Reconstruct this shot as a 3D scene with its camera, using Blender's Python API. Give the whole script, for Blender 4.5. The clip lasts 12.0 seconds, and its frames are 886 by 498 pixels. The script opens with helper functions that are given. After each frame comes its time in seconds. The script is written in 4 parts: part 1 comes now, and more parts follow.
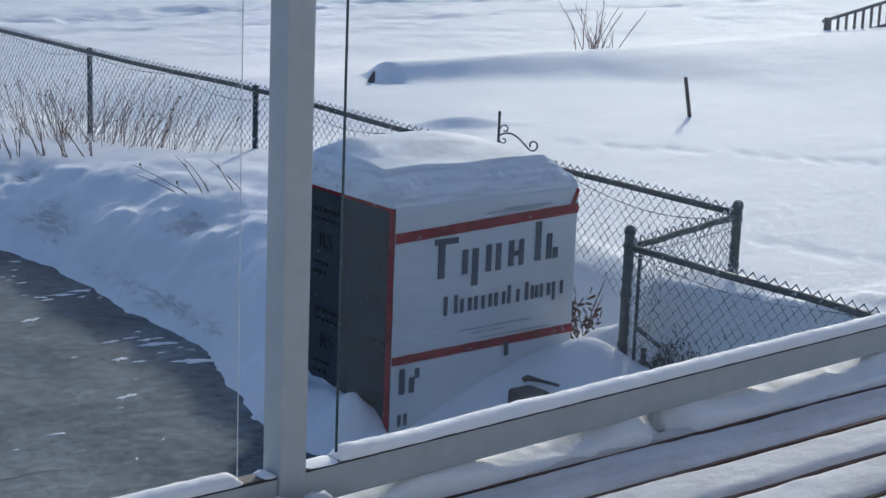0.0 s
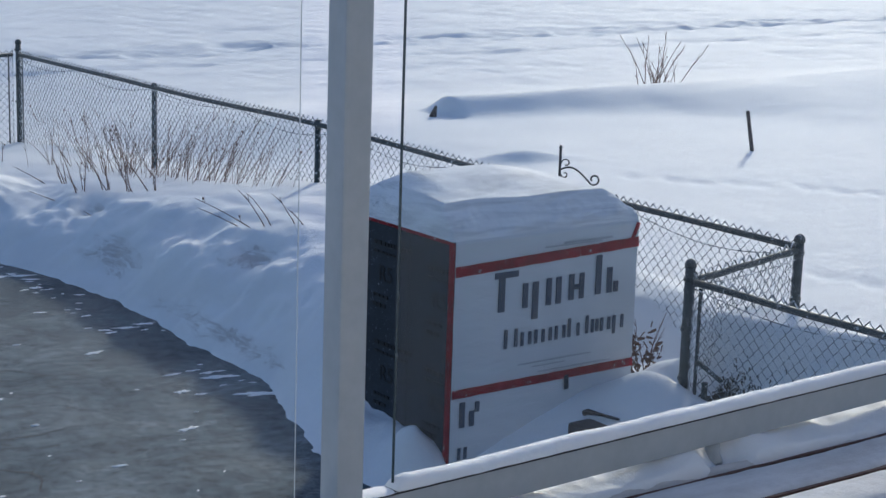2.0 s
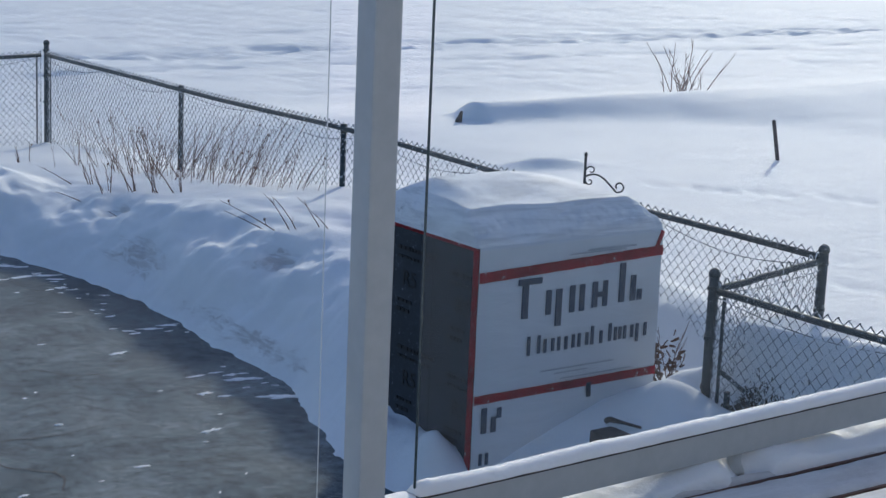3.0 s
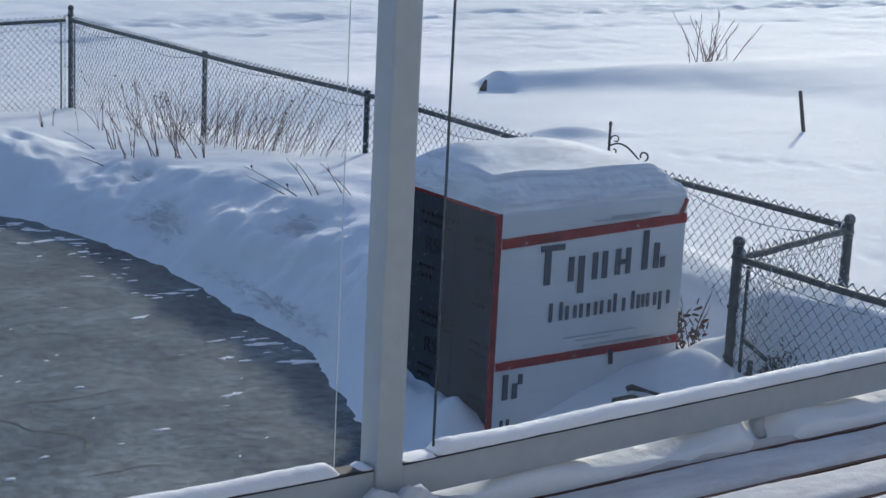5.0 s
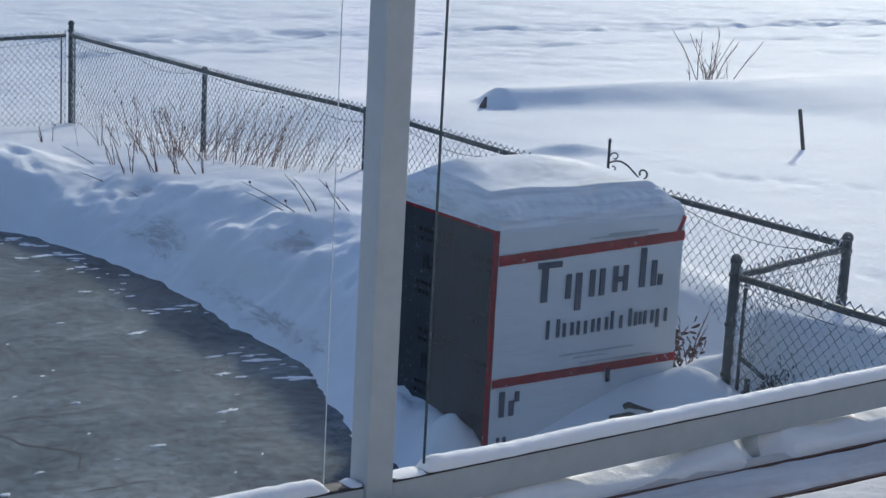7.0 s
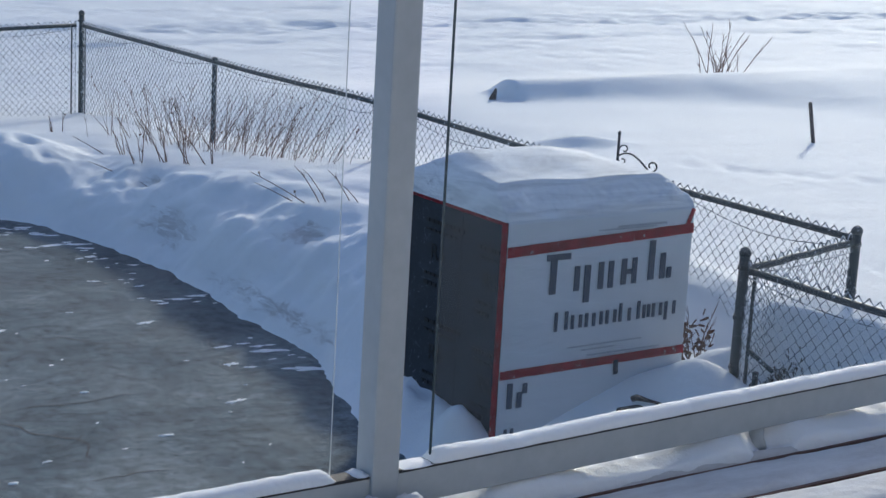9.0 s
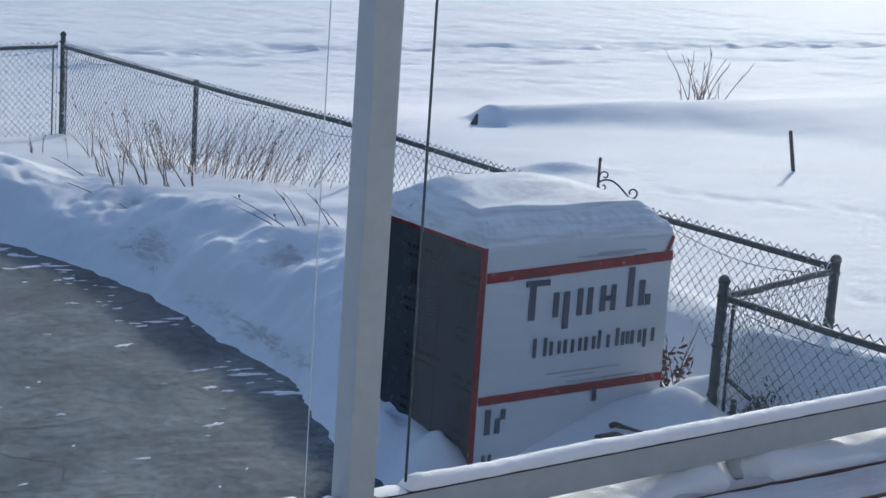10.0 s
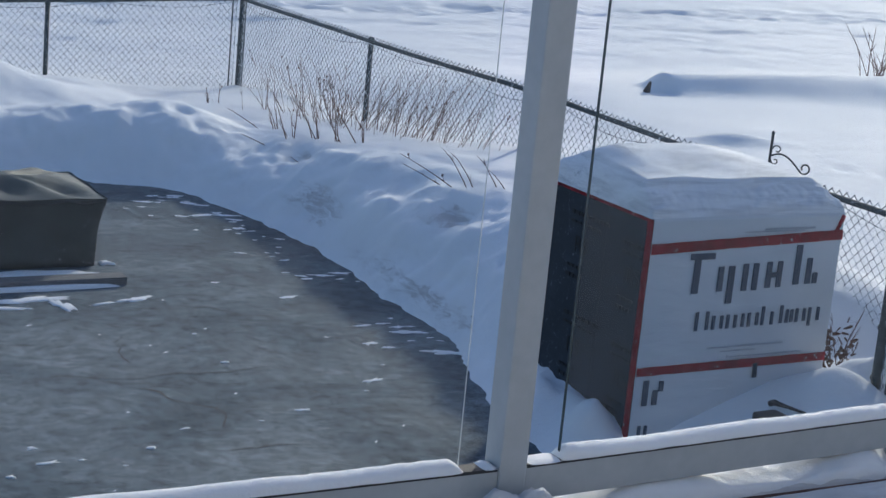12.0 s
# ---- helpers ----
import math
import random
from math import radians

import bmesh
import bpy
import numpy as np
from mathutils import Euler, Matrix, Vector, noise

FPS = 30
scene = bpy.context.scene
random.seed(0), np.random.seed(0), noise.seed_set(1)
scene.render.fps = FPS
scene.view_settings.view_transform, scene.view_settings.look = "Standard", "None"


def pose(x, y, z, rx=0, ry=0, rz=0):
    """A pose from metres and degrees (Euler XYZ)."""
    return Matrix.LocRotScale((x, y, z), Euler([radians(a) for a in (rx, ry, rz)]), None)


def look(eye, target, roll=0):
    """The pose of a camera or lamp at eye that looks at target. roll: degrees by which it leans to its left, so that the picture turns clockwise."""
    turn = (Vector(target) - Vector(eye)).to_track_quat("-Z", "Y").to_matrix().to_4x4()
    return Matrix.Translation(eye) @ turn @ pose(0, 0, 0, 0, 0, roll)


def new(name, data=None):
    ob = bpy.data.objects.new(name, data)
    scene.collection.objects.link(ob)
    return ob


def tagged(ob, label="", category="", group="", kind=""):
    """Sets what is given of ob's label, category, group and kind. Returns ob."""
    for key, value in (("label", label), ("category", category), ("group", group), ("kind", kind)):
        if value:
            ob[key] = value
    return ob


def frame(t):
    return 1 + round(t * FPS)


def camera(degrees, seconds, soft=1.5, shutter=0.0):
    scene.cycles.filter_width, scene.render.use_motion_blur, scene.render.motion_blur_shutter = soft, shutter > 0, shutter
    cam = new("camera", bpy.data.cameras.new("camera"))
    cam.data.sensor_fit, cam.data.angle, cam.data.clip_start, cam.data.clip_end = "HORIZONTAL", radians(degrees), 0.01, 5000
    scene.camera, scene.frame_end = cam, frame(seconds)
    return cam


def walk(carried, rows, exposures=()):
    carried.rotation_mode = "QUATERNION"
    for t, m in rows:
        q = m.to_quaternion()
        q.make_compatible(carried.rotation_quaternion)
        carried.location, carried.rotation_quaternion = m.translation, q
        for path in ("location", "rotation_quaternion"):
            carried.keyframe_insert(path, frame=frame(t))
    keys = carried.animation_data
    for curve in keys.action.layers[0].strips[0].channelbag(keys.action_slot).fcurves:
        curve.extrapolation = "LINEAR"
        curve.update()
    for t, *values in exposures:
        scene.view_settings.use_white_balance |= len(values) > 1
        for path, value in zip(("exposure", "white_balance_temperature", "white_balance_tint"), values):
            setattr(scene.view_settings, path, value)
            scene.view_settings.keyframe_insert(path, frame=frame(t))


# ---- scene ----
# ---- camera ----
cam = camera(28.2, 12.0)
# seconds, eye, yaw from the x axis, pitch, roll
PATH = [
    (0, -0.001, 0.001, 1.603, 50.99, -13.29, 2.29),
    (0.5, -0.019, -0.015, 1.605, 50.90, -13.00, 2.25),
    (1, -0.012, -0.022, 1.606, 52.24, -12.39, 1.83),
    (1.5, -0.009, -0.023, 1.600, 53.21, -12.47, 1.77),
    (2, -0.005, -0.029, 1.603, 53.12, -12.24, 1.88),
    (2.5, -0.022, -0.033, 1.609, 53.52, -12.15, 2.23),
    (3, -0.018, -0.041, 1.613, 53.91, -12.12, 2.47),
    (3.2, -0.012, -0.029, 1.607, 54.66, -12.12, 2.41),
    (4.8, 0.015, -0.014, 1.573, 54.45, -13.19, 2.87),
    (5, 0.011, -0.015, 1.566, 54.65, -13.06, 2.82),
    (5.5, 0.024, -0.018, 1.565, 55.69, -12.77, 2.63),
    (6, 0.032, -0.019, 1.568, 55.91, -13.15, 2.97),
    (6.5, 0.036, -0.017, 1.564, 54.69, -12.41, 3.02),
    (8.5, 0.039, -0.023, 1.562, 54.97, -13.05, 3.25),
    (9, 0.041, -0.022, 1.562, 55.02, -12.80, 3.27),
    (9.5, 0.039, -0.024, 1.567, 53.74, -12.61, 4.13),
    (10, 0.053, -0.017, 1.567, 54.43, -11.98, 3.91),
    (10.5, 0.045, -0.020, 1.565, 54.58, -12.98, 4.18),
    (11, 0.022, -0.019, 1.561, 53.70, -12.78, 3.49),
    (11.5, 0.003, -0.000, 1.562, 52.22, -13.52, 5.23),
    (12, 0.046, -0.031, 1.586, 59.81, -13.65, 5.44),
]


def aim(x, y, z, yaw, pitch, roll):
    a, b = radians(yaw), radians(pitch)
    way = Vector((math.cos(a) * math.cos(b), math.sin(a) * math.cos(b), math.sin(b)))
    return look((x, y, z), Vector((x, y, z)) + way, roll)


walk(cam, [(t, aim(*row)) for t, *row in PATH], [(0.0, -0.04, 5400, 15), (3.2, -0.03, 5400, 15), (6.0, 0.01, 5400, 15), (9.5, 0.05, 5400, 15), (11.5, 0.06, 5400, 15), (12.0, 0.0, 5400, 15)])

# ---- light ----
SUN_ELEVATION, SUN_TURN = radians(20), math.atan2(0.757, 0.653)
world = bpy.data.worlds.new("winter_sky")
scene.world = world
world.use_nodes = True
sky = world.node_tree.nodes.new("ShaderNodeTexSky")
sky.sky_type, sky.sun_disc = "NISHITA", False
sky.sun_elevation, sky.sun_rotation = SUN_ELEVATION, SUN_TURN
sky.air_density, sky.dust_density, sky.ozone_density = 1.0, 1.5, 1.0
background = world.node_tree.nodes["Background"]
background.inputs["Strength"].default_value = 0.136
world.node_tree.links.new(sky.outputs["Color"], background.inputs["Color"])
sun = new("sun", bpy.data.lights.new("sun", "SUN"))
sun.data.energy, sun.data.angle, sun.data.color = 2.6, radians(4.0), (1.0, 0.90, 0.63)
toward = Vector((math.sin(SUN_TURN) * math.cos(SUN_ELEVATION), math.cos(SUN_TURN) * math.cos(SUN_ELEVATION), math.sin(SUN_ELEVATION)))
sun.matrix_world = look(toward * 60, (0, 0, 0))

# ---- materials ----


class Nodes:
    """A node material under construction."""

    def __init__(self, name):
        self.mat = bpy.data.materials.new(name)
        self.mat.use_nodes = True
        self.tree = self.mat.node_tree
        self.bsdf = self.tree.nodes["Principled BSDF"]
        self.out = self.tree.nodes["Material Output"]
        coord = self.tree.nodes.new("ShaderNodeTexCoord")
        self.coord = coord.outputs["Object"]

    def node(self, kind, **inputs):
        n = self.tree.nodes.new(kind)
        for key, value in inputs.items():
            self.put(n.inputs[key.replace("_", " ")], value)
        return n

    def put(self, socket, value):
        if isinstance(value, bpy.types.NodeSocket):
            self.tree.links.new(value, socket)
        else:
            socket.default_value = value

    def stretched(self, scale):
        n = self.node("ShaderNodeMapping", Vector=self.coord)
        n.inputs["Scale"].default_value = scale
        return n.outputs[0]

    def noise(self, scale, detail=4.0, rough=0.55, stretch=(1, 1, 1), distort=0.0):
        n = self.node("ShaderNodeTexNoise", Scale=scale, Detail=detail, Roughness=rough, Distortion=distort)
        self.put(n.inputs["Vector"], self.stretched(stretch))
        return n.outputs["Fac"]

    def ramp(self, fac, stops):
        n = self.node("ShaderNodeValToRGB", Fac=fac)
        while len(n.color_ramp.elements) < len(stops):
            n.color_ramp.elements.new(0.5)
        for e, (at, c) in zip(n.color_ramp.elements, stops):
            e.position, e.color = at, (*c, 1) if len(c) == 3 else c
        return n.outputs["Color"]

    def mix(self, fac, a, b):
        n = self.tree.nodes.new("ShaderNodeMix")
        n.data_type = "RGBA"
        for socket, value in ((n.inputs[0], fac), (n.inputs[6], a), (n.inputs[7], b)):
            self.put(socket, (*value, 1) if isinstance(value, tuple) and len(value) == 3 else value)
        return n.outputs[2]

    def math(self, op, a, b=0.0):
        n = self.tree.nodes.new("ShaderNodeMath")
        n.operation = op
        self.put(n.inputs[0], a)
        self.put(n.inputs[1], b)
        return n.outputs[0]

    def bump(self, height, depth, strength=1.0, under=None):
        n = self.node("ShaderNodeBump", Height=height, Distance=depth, Strength=strength)
        if under:
            self.put(n.inputs["Normal"], under)
        return n.outputs[0]

    def done(self, color=None, rough=None, normal=None, metal=0.0, specular=None):
        b = self.bsdf.inputs
        for key, value in (("Base Color", color), ("Roughness", rough), ("Normal", normal), ("Metallic", metal), ("Specular IOR Level", specular)):
            if value is not None:
                self.put(b[key], (*value, 1) if isinstance(value, tuple) and len(value) == 3 else value)
        return self.mat


def snow_material(name, ripple, grain, scrapes=(), layers=False, glow=0.0):
    m = Nodes(name)
    tone = m.ramp(m.noise(1.3, 5), [(0.3, (0.80, 0.81, 0.83)), (0.7, (0.88, 0.885, 0.89))])
    if layers:
        # dirty ice bands left by wind and thaw
        band = m.ramp(m.noise(1.0, 6, 0.7, (2.0, 3.5, 22), 0.6), [(0.47, (0, 0, 0)), (0.66, (0.6,) * 3)])
        tone = m.mix(band, tone, (0.46, 0.475, 0.50))
        pit = m.ramp(m.noise(16, 6, 0.75), [(0.60, (0, 0, 0)), (0.70, (0.7,) * 3)])
        tone = m.mix(pit, tone, (0.42, 0.43, 0.45))
    if glow:
        m.put(m.bsdf.inputs["Subsurface Weight"], glow)
        m.put(m.bsdf.inputs["Subsurface Radius"], (0.9, 1.0, 1.1))
        m.put(m.bsdf.inputs["Subsurface Scale"], 0.03)
    for place, size in scrapes:
        # soil scraped up by the shovel
        at = m.node("ShaderNodeMapping", Vector=m.coord)
        at.vector_type = "TEXTURE"
        at.inputs["Location"].default_value, at.inputs["Scale"].default_value = place, size
        far = m.node("ShaderNodeVectorMath")
        far.operation = "LENGTH"
        m.put(far.inputs[0], at.outputs[0])
        near = m.math("SUBTRACT", m.math("MULTIPLY", m.noise(5.0, 10, 0.85, (1, 0.8, 3.6), 0.9), 6.0), m.math("ADD", far.outputs["Value"], 1.7))
        mask = m.ramp(near, [(0.35, (0, 0, 0)), (1.0, (0.6,) * 3)])
        tone = m.mix(mask, tone, (0.36, 0.33, 0.31))
    n = m.bump(m.noise(3.0, 5, 0.6, (1.0, 2.4, 1.0)), ripple)
    n = m.bump(m.noise(9, 8, 0.7), ripple * 1.5, 1.0, n)
    n = m.bump(m.noise(45, 4, 0.65), grain, 1.0, n)
    return m.done(tone, m.ramp(m.noise(20), [(0.3, (0.65,) * 3), (0.7, (0.85,) * 3)]), n, specular=0.15)


def varied(name, dark, light, scale, rough, depth=0.001, metal=0.0, stretch=(1, 1, 1), fine=8.0, specular=None):
    m = Nodes(name)
    big, small = m.noise(scale, 5, 0.6, stretch), m.noise(scale * fine, 4, 0.6, stretch)
    fac = m.math("ADD", m.math("MULTIPLY", big, 0.65), m.math("MULTIPLY", small, 0.35))
    color = m.ramp(fac, [(0.35, dark), (0.65, light)])
    r = m.ramp(small, [(0.3, (max(rough - 0.1, 0.05),) * 3), (0.7, (min(rough + 0.1, 1),) * 3)])
    return m.done(color, r, m.bump(small, depth), metal, specular)


def frosted(name, dark, light, frost, scale=30.0, rough=0.6):
    """A dark painted metal with flecks of hoar frost."""
    m = Nodes(name)
    base = m.ramp(m.noise(9, 4), [(0.3, dark), (0.7, light)])
    flecks = m.ramp(m.noise(scale, 5, 0.7), [(frost, (0, 0, 0)), (frost + 0.07, (1, 1, 1))])
    return m.done(m.mix(flecks, base, (0.7, 0.73, 0.77)), rough, m.bump(m.noise(60), 0.002))


SNOW = snow_material("snow", 0.009, 0.0013, (((6.34, 12.75, -1.59), (0.26, 0.5, 0.14)), ((6.58, 11.1, -1.34), (0.2, 0.24, 0.12)), ((6.08, 10.3, -1.70), (0.16, 1.2, 0.07)), ((6.55, 13.75, -1.4), (0.16, 0.25, 0.08))))
SNOW_CRUST = snow_material("crusted_snow", 0.007, 0.003, (), True)
SNOW_FINE = snow_material("settled_snow", 0.004, 0.0022, (), False, 0.25)


def trodden_snow():
    m = Nodes("trodden_snow")
    tone = m.ramp(m.noise(4.0, 7, 0.7, (0.6, 2.0, 1)), [(0.3, (0.50, 0.485, 0.48)), (0.62, (0.72, 0.715, 0.715))])
    bits = m.ramp(m.noise(26, 5, 0.75, (0.5, 1.4, 1)), [(0.72, (0, 0, 0)), (0.77, (0.7,) * 3)])
    n = m.bump(m.noise(9, 5, 0.65), 0.006)
    n = m.bump(m.noise(60, 4, 0.7), 0.002, 1.0, n)
    return m.done(m.mix(bits, tone, (0.22, 0.15, 0.12)), 0.8, n, specular=0.15)


SNOW_TRODDEN = trodden_snow()


def patio_material():
    m = Nodes("weathered_concrete")
    base = m.ramp(m.noise(0.9, 6, 0.62, (1, 1, 1), 0.4), [(0.3, (0.066, 0.088, 0.105)), (0.5, (0.112, 0.140, 0.158)), (0.70, (0.185, 0.215, 0.228))])
    fine = m.ramp(m.noise(11, 12, 0.85), [(0.34, (0.35,) * 3), (0.5, (0.95,) * 3), (0.66, (1.6,) * 3)])
    mul = m.tree.nodes.new("ShaderNodeMix")
    mul.data_type, mul.blend_type = "RGBA", "MULTIPLY"
    m.put(mul.inputs[0], 1.0)
    m.put(mul.inputs[6], base)
    m.put(mul.inputs[7], fine)
    # hairline cracks
    warp = m.node("ShaderNodeTexVoronoi", Scale=0.55)
    warp.feature = "DISTANCE_TO_EDGE"
    bent = m.node("ShaderNodeVectorMath")
    bent.operation = "ADD"
    m.put(bent.inputs[0], m.coord)
    wob = m.node("ShaderNodeTexNoise", Scale=1.6, Detail=6.0, Roughness=0.7)
    m.put(wob.inputs["Vector"], m.coord)
    m.put(bent.inputs[1], wob.outputs["Color"])
    m.put(warp.inputs["Vector"], bent.outputs[0])
    crack = m.ramp(warp.outputs["Distance"], [(0.006, (1, 1, 1)), (0.018, (0, 0, 0))])
    broken = m.math("MULTIPLY", crack, m.ramp(m.noise(1.4, 3), [(0.40, (0, 0, 0)), (0.52, (1, 1, 1))]))
    color = m.mix(m.math("MULTIPLY", broken, 0.45), mul.outputs[2], (0.03, 0.036, 0.042))
    # dusting of blown snow in streaks
    dust = m.ramp(m.noise(3.5, 12, 0.85, (0.9, 1.1, 1), 0.5), [(0.56, (0, 0, 0)), (0.72, (0.5,) * 3)])
    color = m.mix(dust, color, (0.5, 0.52, 0.54))
    rough = m.ramp(m.noise(1.2, 4), [(0.35, (0.62,) * 3), (0.65, (0.85,) * 3)])
    grit = m.bump(m.noise(14, 8, 0.75), 0.003)
    return m.done(color, rough, m.bump(m.noise(45, 5, 0.7), 0.003, 1.0, grit), specular=0.12)


PATIO = patio_material()
ALU = varied("painted_aluminium", (0.375, 0.405, 0.42), (0.445, 0.475, 0.49), 3.0, 0.45, 0.0004)
GASKET = varied("black_rubber", (0.02, 0.02, 0.022), (0.04, 0.04, 0.045), 20.0, 0.7)
FENCE_PAINT = frosted("dark_green_coated_steel", (0.03, 0.042, 0.045), (0.055, 0.07, 0.07), 0.6)
FENCE_WIRE = frosted("grey_coated_wire", (0.12, 0.14, 0.155), (0.22, 0.245, 0.26), 0.49, 18.0)
IRON = varied("black_iron", (0.015, 0.015, 0.017), (0.04, 0.04, 0.042), 12.0, 0.55)
STAKE_WOOD = varied("dark_weathered_wood", (0.045, 0.036, 0.033), (0.11, 0.09, 0.08), 8.0, 0.85, 0.002, 0.0, (3, 3, 0.5))
TWIG = varied("dry_red_brown_stem", (0.11, 0.062, 0.05), (0.25, 0.165, 0.13), 14.0, 0.85)
LEAF = varied("dead_curled_leaf", (0.10, 0.06, 0.045), (0.24, 0.15, 0.10), 25.0, 0.85)
GRASS = varied("dark_matted_weeds", (0.03, 0.028, 0.022), (0.10, 0.088, 0.07), 18.0, 0.9)
FAR_WOOD = varied("aged_deck_lumber", (0.10, 0.085, 0.07), (0.2, 0.17, 0.14), 5.0, 0.8)
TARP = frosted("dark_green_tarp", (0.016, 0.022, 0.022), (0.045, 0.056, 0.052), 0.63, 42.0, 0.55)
# tarp top gets a lighter green than the skirt
TARP_TOP = varied("lighter_green_tarp", (0.02, 0.032, 0.031), (0.10, 0.115, 0.10), 3.5, 0.6, 0.004)
LUMBER = varied("grey_lumber", (0.10, 0.10, 0.105), (0.17, 0.17, 0.17), 4.0, 0.8, 0.001, 0.0, (0.4, 3, 3))
# near-black colour stands in for the shade in the gap below the rail
RIM_DARK = varied("dark_gap_board", (0.012, 0.012, 0.014), (0.03, 0.03, 0.032), 6.0, 0.9, specular=0.02)
SIDING = varied("grey_siding", (0.32, 0.33, 0.34), (0.38, 0.385, 0.39), 1.5, 0.7)


def deck_wood():
    m = Nodes("red_brown_deck_board")
    grain = m.noise(5.0, 7, 0.65, (0.35, 9, 3), 0.3)
    c = m.ramp(grain, [(0.3, (0.075, 0.036, 0.026)), (0.55, (0.14, 0.075, 0.055)), (0.75, (0.21, 0.13, 0.10))])
    return m.done(c, 0.75, m.bump(grain, 0.003))


DECK_WOOD = deck_wood()


def foam_material():
    m = Nodes("charcoal_foam_board")
    c = m.ramp(m.noise(2.2, 6, 0.65), [(0.3, (0.016, 0.022, 0.031)), (0.7, (0.032, 0.040, 0.052))])
    fleck = m.ramp(m.noise(38, 6, 0.75), [(0.60, (0, 0, 0)), (0.72, (0.8,) * 3)])
    c = m.mix(m.ramp(m.noise(5, 6, 0.7, (1, 1, 2.5)), [(0.52, (0, 0, 0)), (0.72, (0.4,) * 3)]), c, (0.06, 0.075, 0.095))
    return m.done(m.mix(fleck, c, (0.35, 0.38, 0.42)), 0.7, m.bump(m.noise(90), 0.0015))


FOAM = foam_material()


def wrap_material():
    m = Nodes("white_house_wrap")
    c = m.ramp(m.noise(3.0, 5, 0.6), [(0.3, (0.60, 0.625, 0.65)), (0.7, (0.69, 0.71, 0.735))])
    n = m.bump(m.noise(5.0, 5, 0.6, (1, 1, 3.0)), 0.008)
    n = m.bump(m.noise(140, 2), 0.0008, 1.0, n)
    return m.done(c, 0.5, n)


WRAP = wrap_material()
TAPE = frosted("red_sheathing_tape", (0.30, 0.012, 0.024), (0.60, 0.032, 0.05), 0.62, 34.0, 0.4)
INK = varied("slate_blue_ink", (0.045, 0.058, 0.085), (0.085, 0.105, 0.14), 10.0, 0.6)
PALE_INK = varied("faint_grey_ink", (0.36, 0.38, 0.42), (0.46, 0.48, 0.52), 10.0, 0.6)
BLACK_INK = varied("black_ink", (0.008, 0.009, 0.011), (0.02, 0.021, 0.024), 10.0, 0.6)


def glass_material():
    m = Nodes("dusty_glass")
    t = m.tree
    t.nodes.remove(m.bsdf)
    clear = m.node("ShaderNodeBsdfTransparent", Color=(0.975, 0.985, 0.982, 1))
    gloss = m.node("ShaderNodeBsdfGlossy", Roughness=0.02)
    dust = m.node("ShaderNodeBsdfDiffuse", Color=(0.8, 0.83, 0.86, 1))
    face = m.node("ShaderNodeLayerWeight", Blend=0.5)
    sheen = m.math("ADD", m.math("MULTIPLY", m.math("POWER", face.outputs["Facing"], 4.0), 0.5), 0.008)
    film = m.node("ShaderNodeMixShader")
    amount = m.ramp(m.noise(2.0, 5, 0.6), [(0.3, (0.014,) * 3), (0.75, (0.028,) * 3)])
    m.put(film.inputs[0], amount)
    m.put(film.inputs[1], clear.outputs[0])
    m.put(film.inputs[2], dust.outputs[0])
    both = m.node("ShaderNodeMixShader")
    m.put(both.inputs[0], sheen)
    m.put(both.inputs[1], film.outputs[0])
    m.put(both.inputs[2], gloss.outputs[0])
    m.put(m.out.inputs["Surface"], both.outputs[0])
    return m.mat


GLASS = glass_material()
# pale colour paints the light that the left pane's edge catches
EDGE_LIT = varied("light_catching_glass_edge", (0.62, 0.66, 0.66), (0.74, 0.76, 0.76), 5.0, 0.25)
EDGE_DARK = varied("dark_glass_edge", (0.03, 0.045, 0.05), (0.06, 0.08, 0.085), 5.0, 0.2)

# ---- building helpers ----
rng = random.Random(7)


def mesh_of(bm, name, material, smooth=False):
    me = bpy.data.meshes.new(name)
    bmesh.ops.recalc_face_normals(bm, faces=bm.faces)
    bm.to_mesh(me)
    bm.free()
    for m in material if isinstance(material, (list, tuple)) else [material]:
        me.materials.append(m)
    if smooth:
        me.polygons.foreach_set("use_smooth", [True] * len(me.polygons))
    return me


def part(name, bm, material, parent=None, label="", smooth=False):
    ob = new(name, mesh_of(bm, name, material, smooth))
    ob.parent = parent
    return tagged(ob, label)


def thing(name, label, category, group="", kind="", at=(0, 0, 0)):
    ob = new(name)
    ob.location = at
    ob.empty_display_size = 0.1
    return tagged(ob, label, category, group, kind)


def block(lo, hi, bevel=0.0, bm=None):
    bm = bm or bmesh.new()
    made = bmesh.ops.create_cube(bm, size=1)["verts"]
    for v in made:
        v.co = Vector((lo[i] + (v.co[i] + 0.5) * (hi[i] - lo[i]) for i in range(3)))
    if bevel:
        edges = {e for v in made for e in v.link_edges}
        bmesh.ops.bevel(bm, geom=list(edges), offset=bevel, segments=2, affect="EDGES", profile=0.6)
    return bm


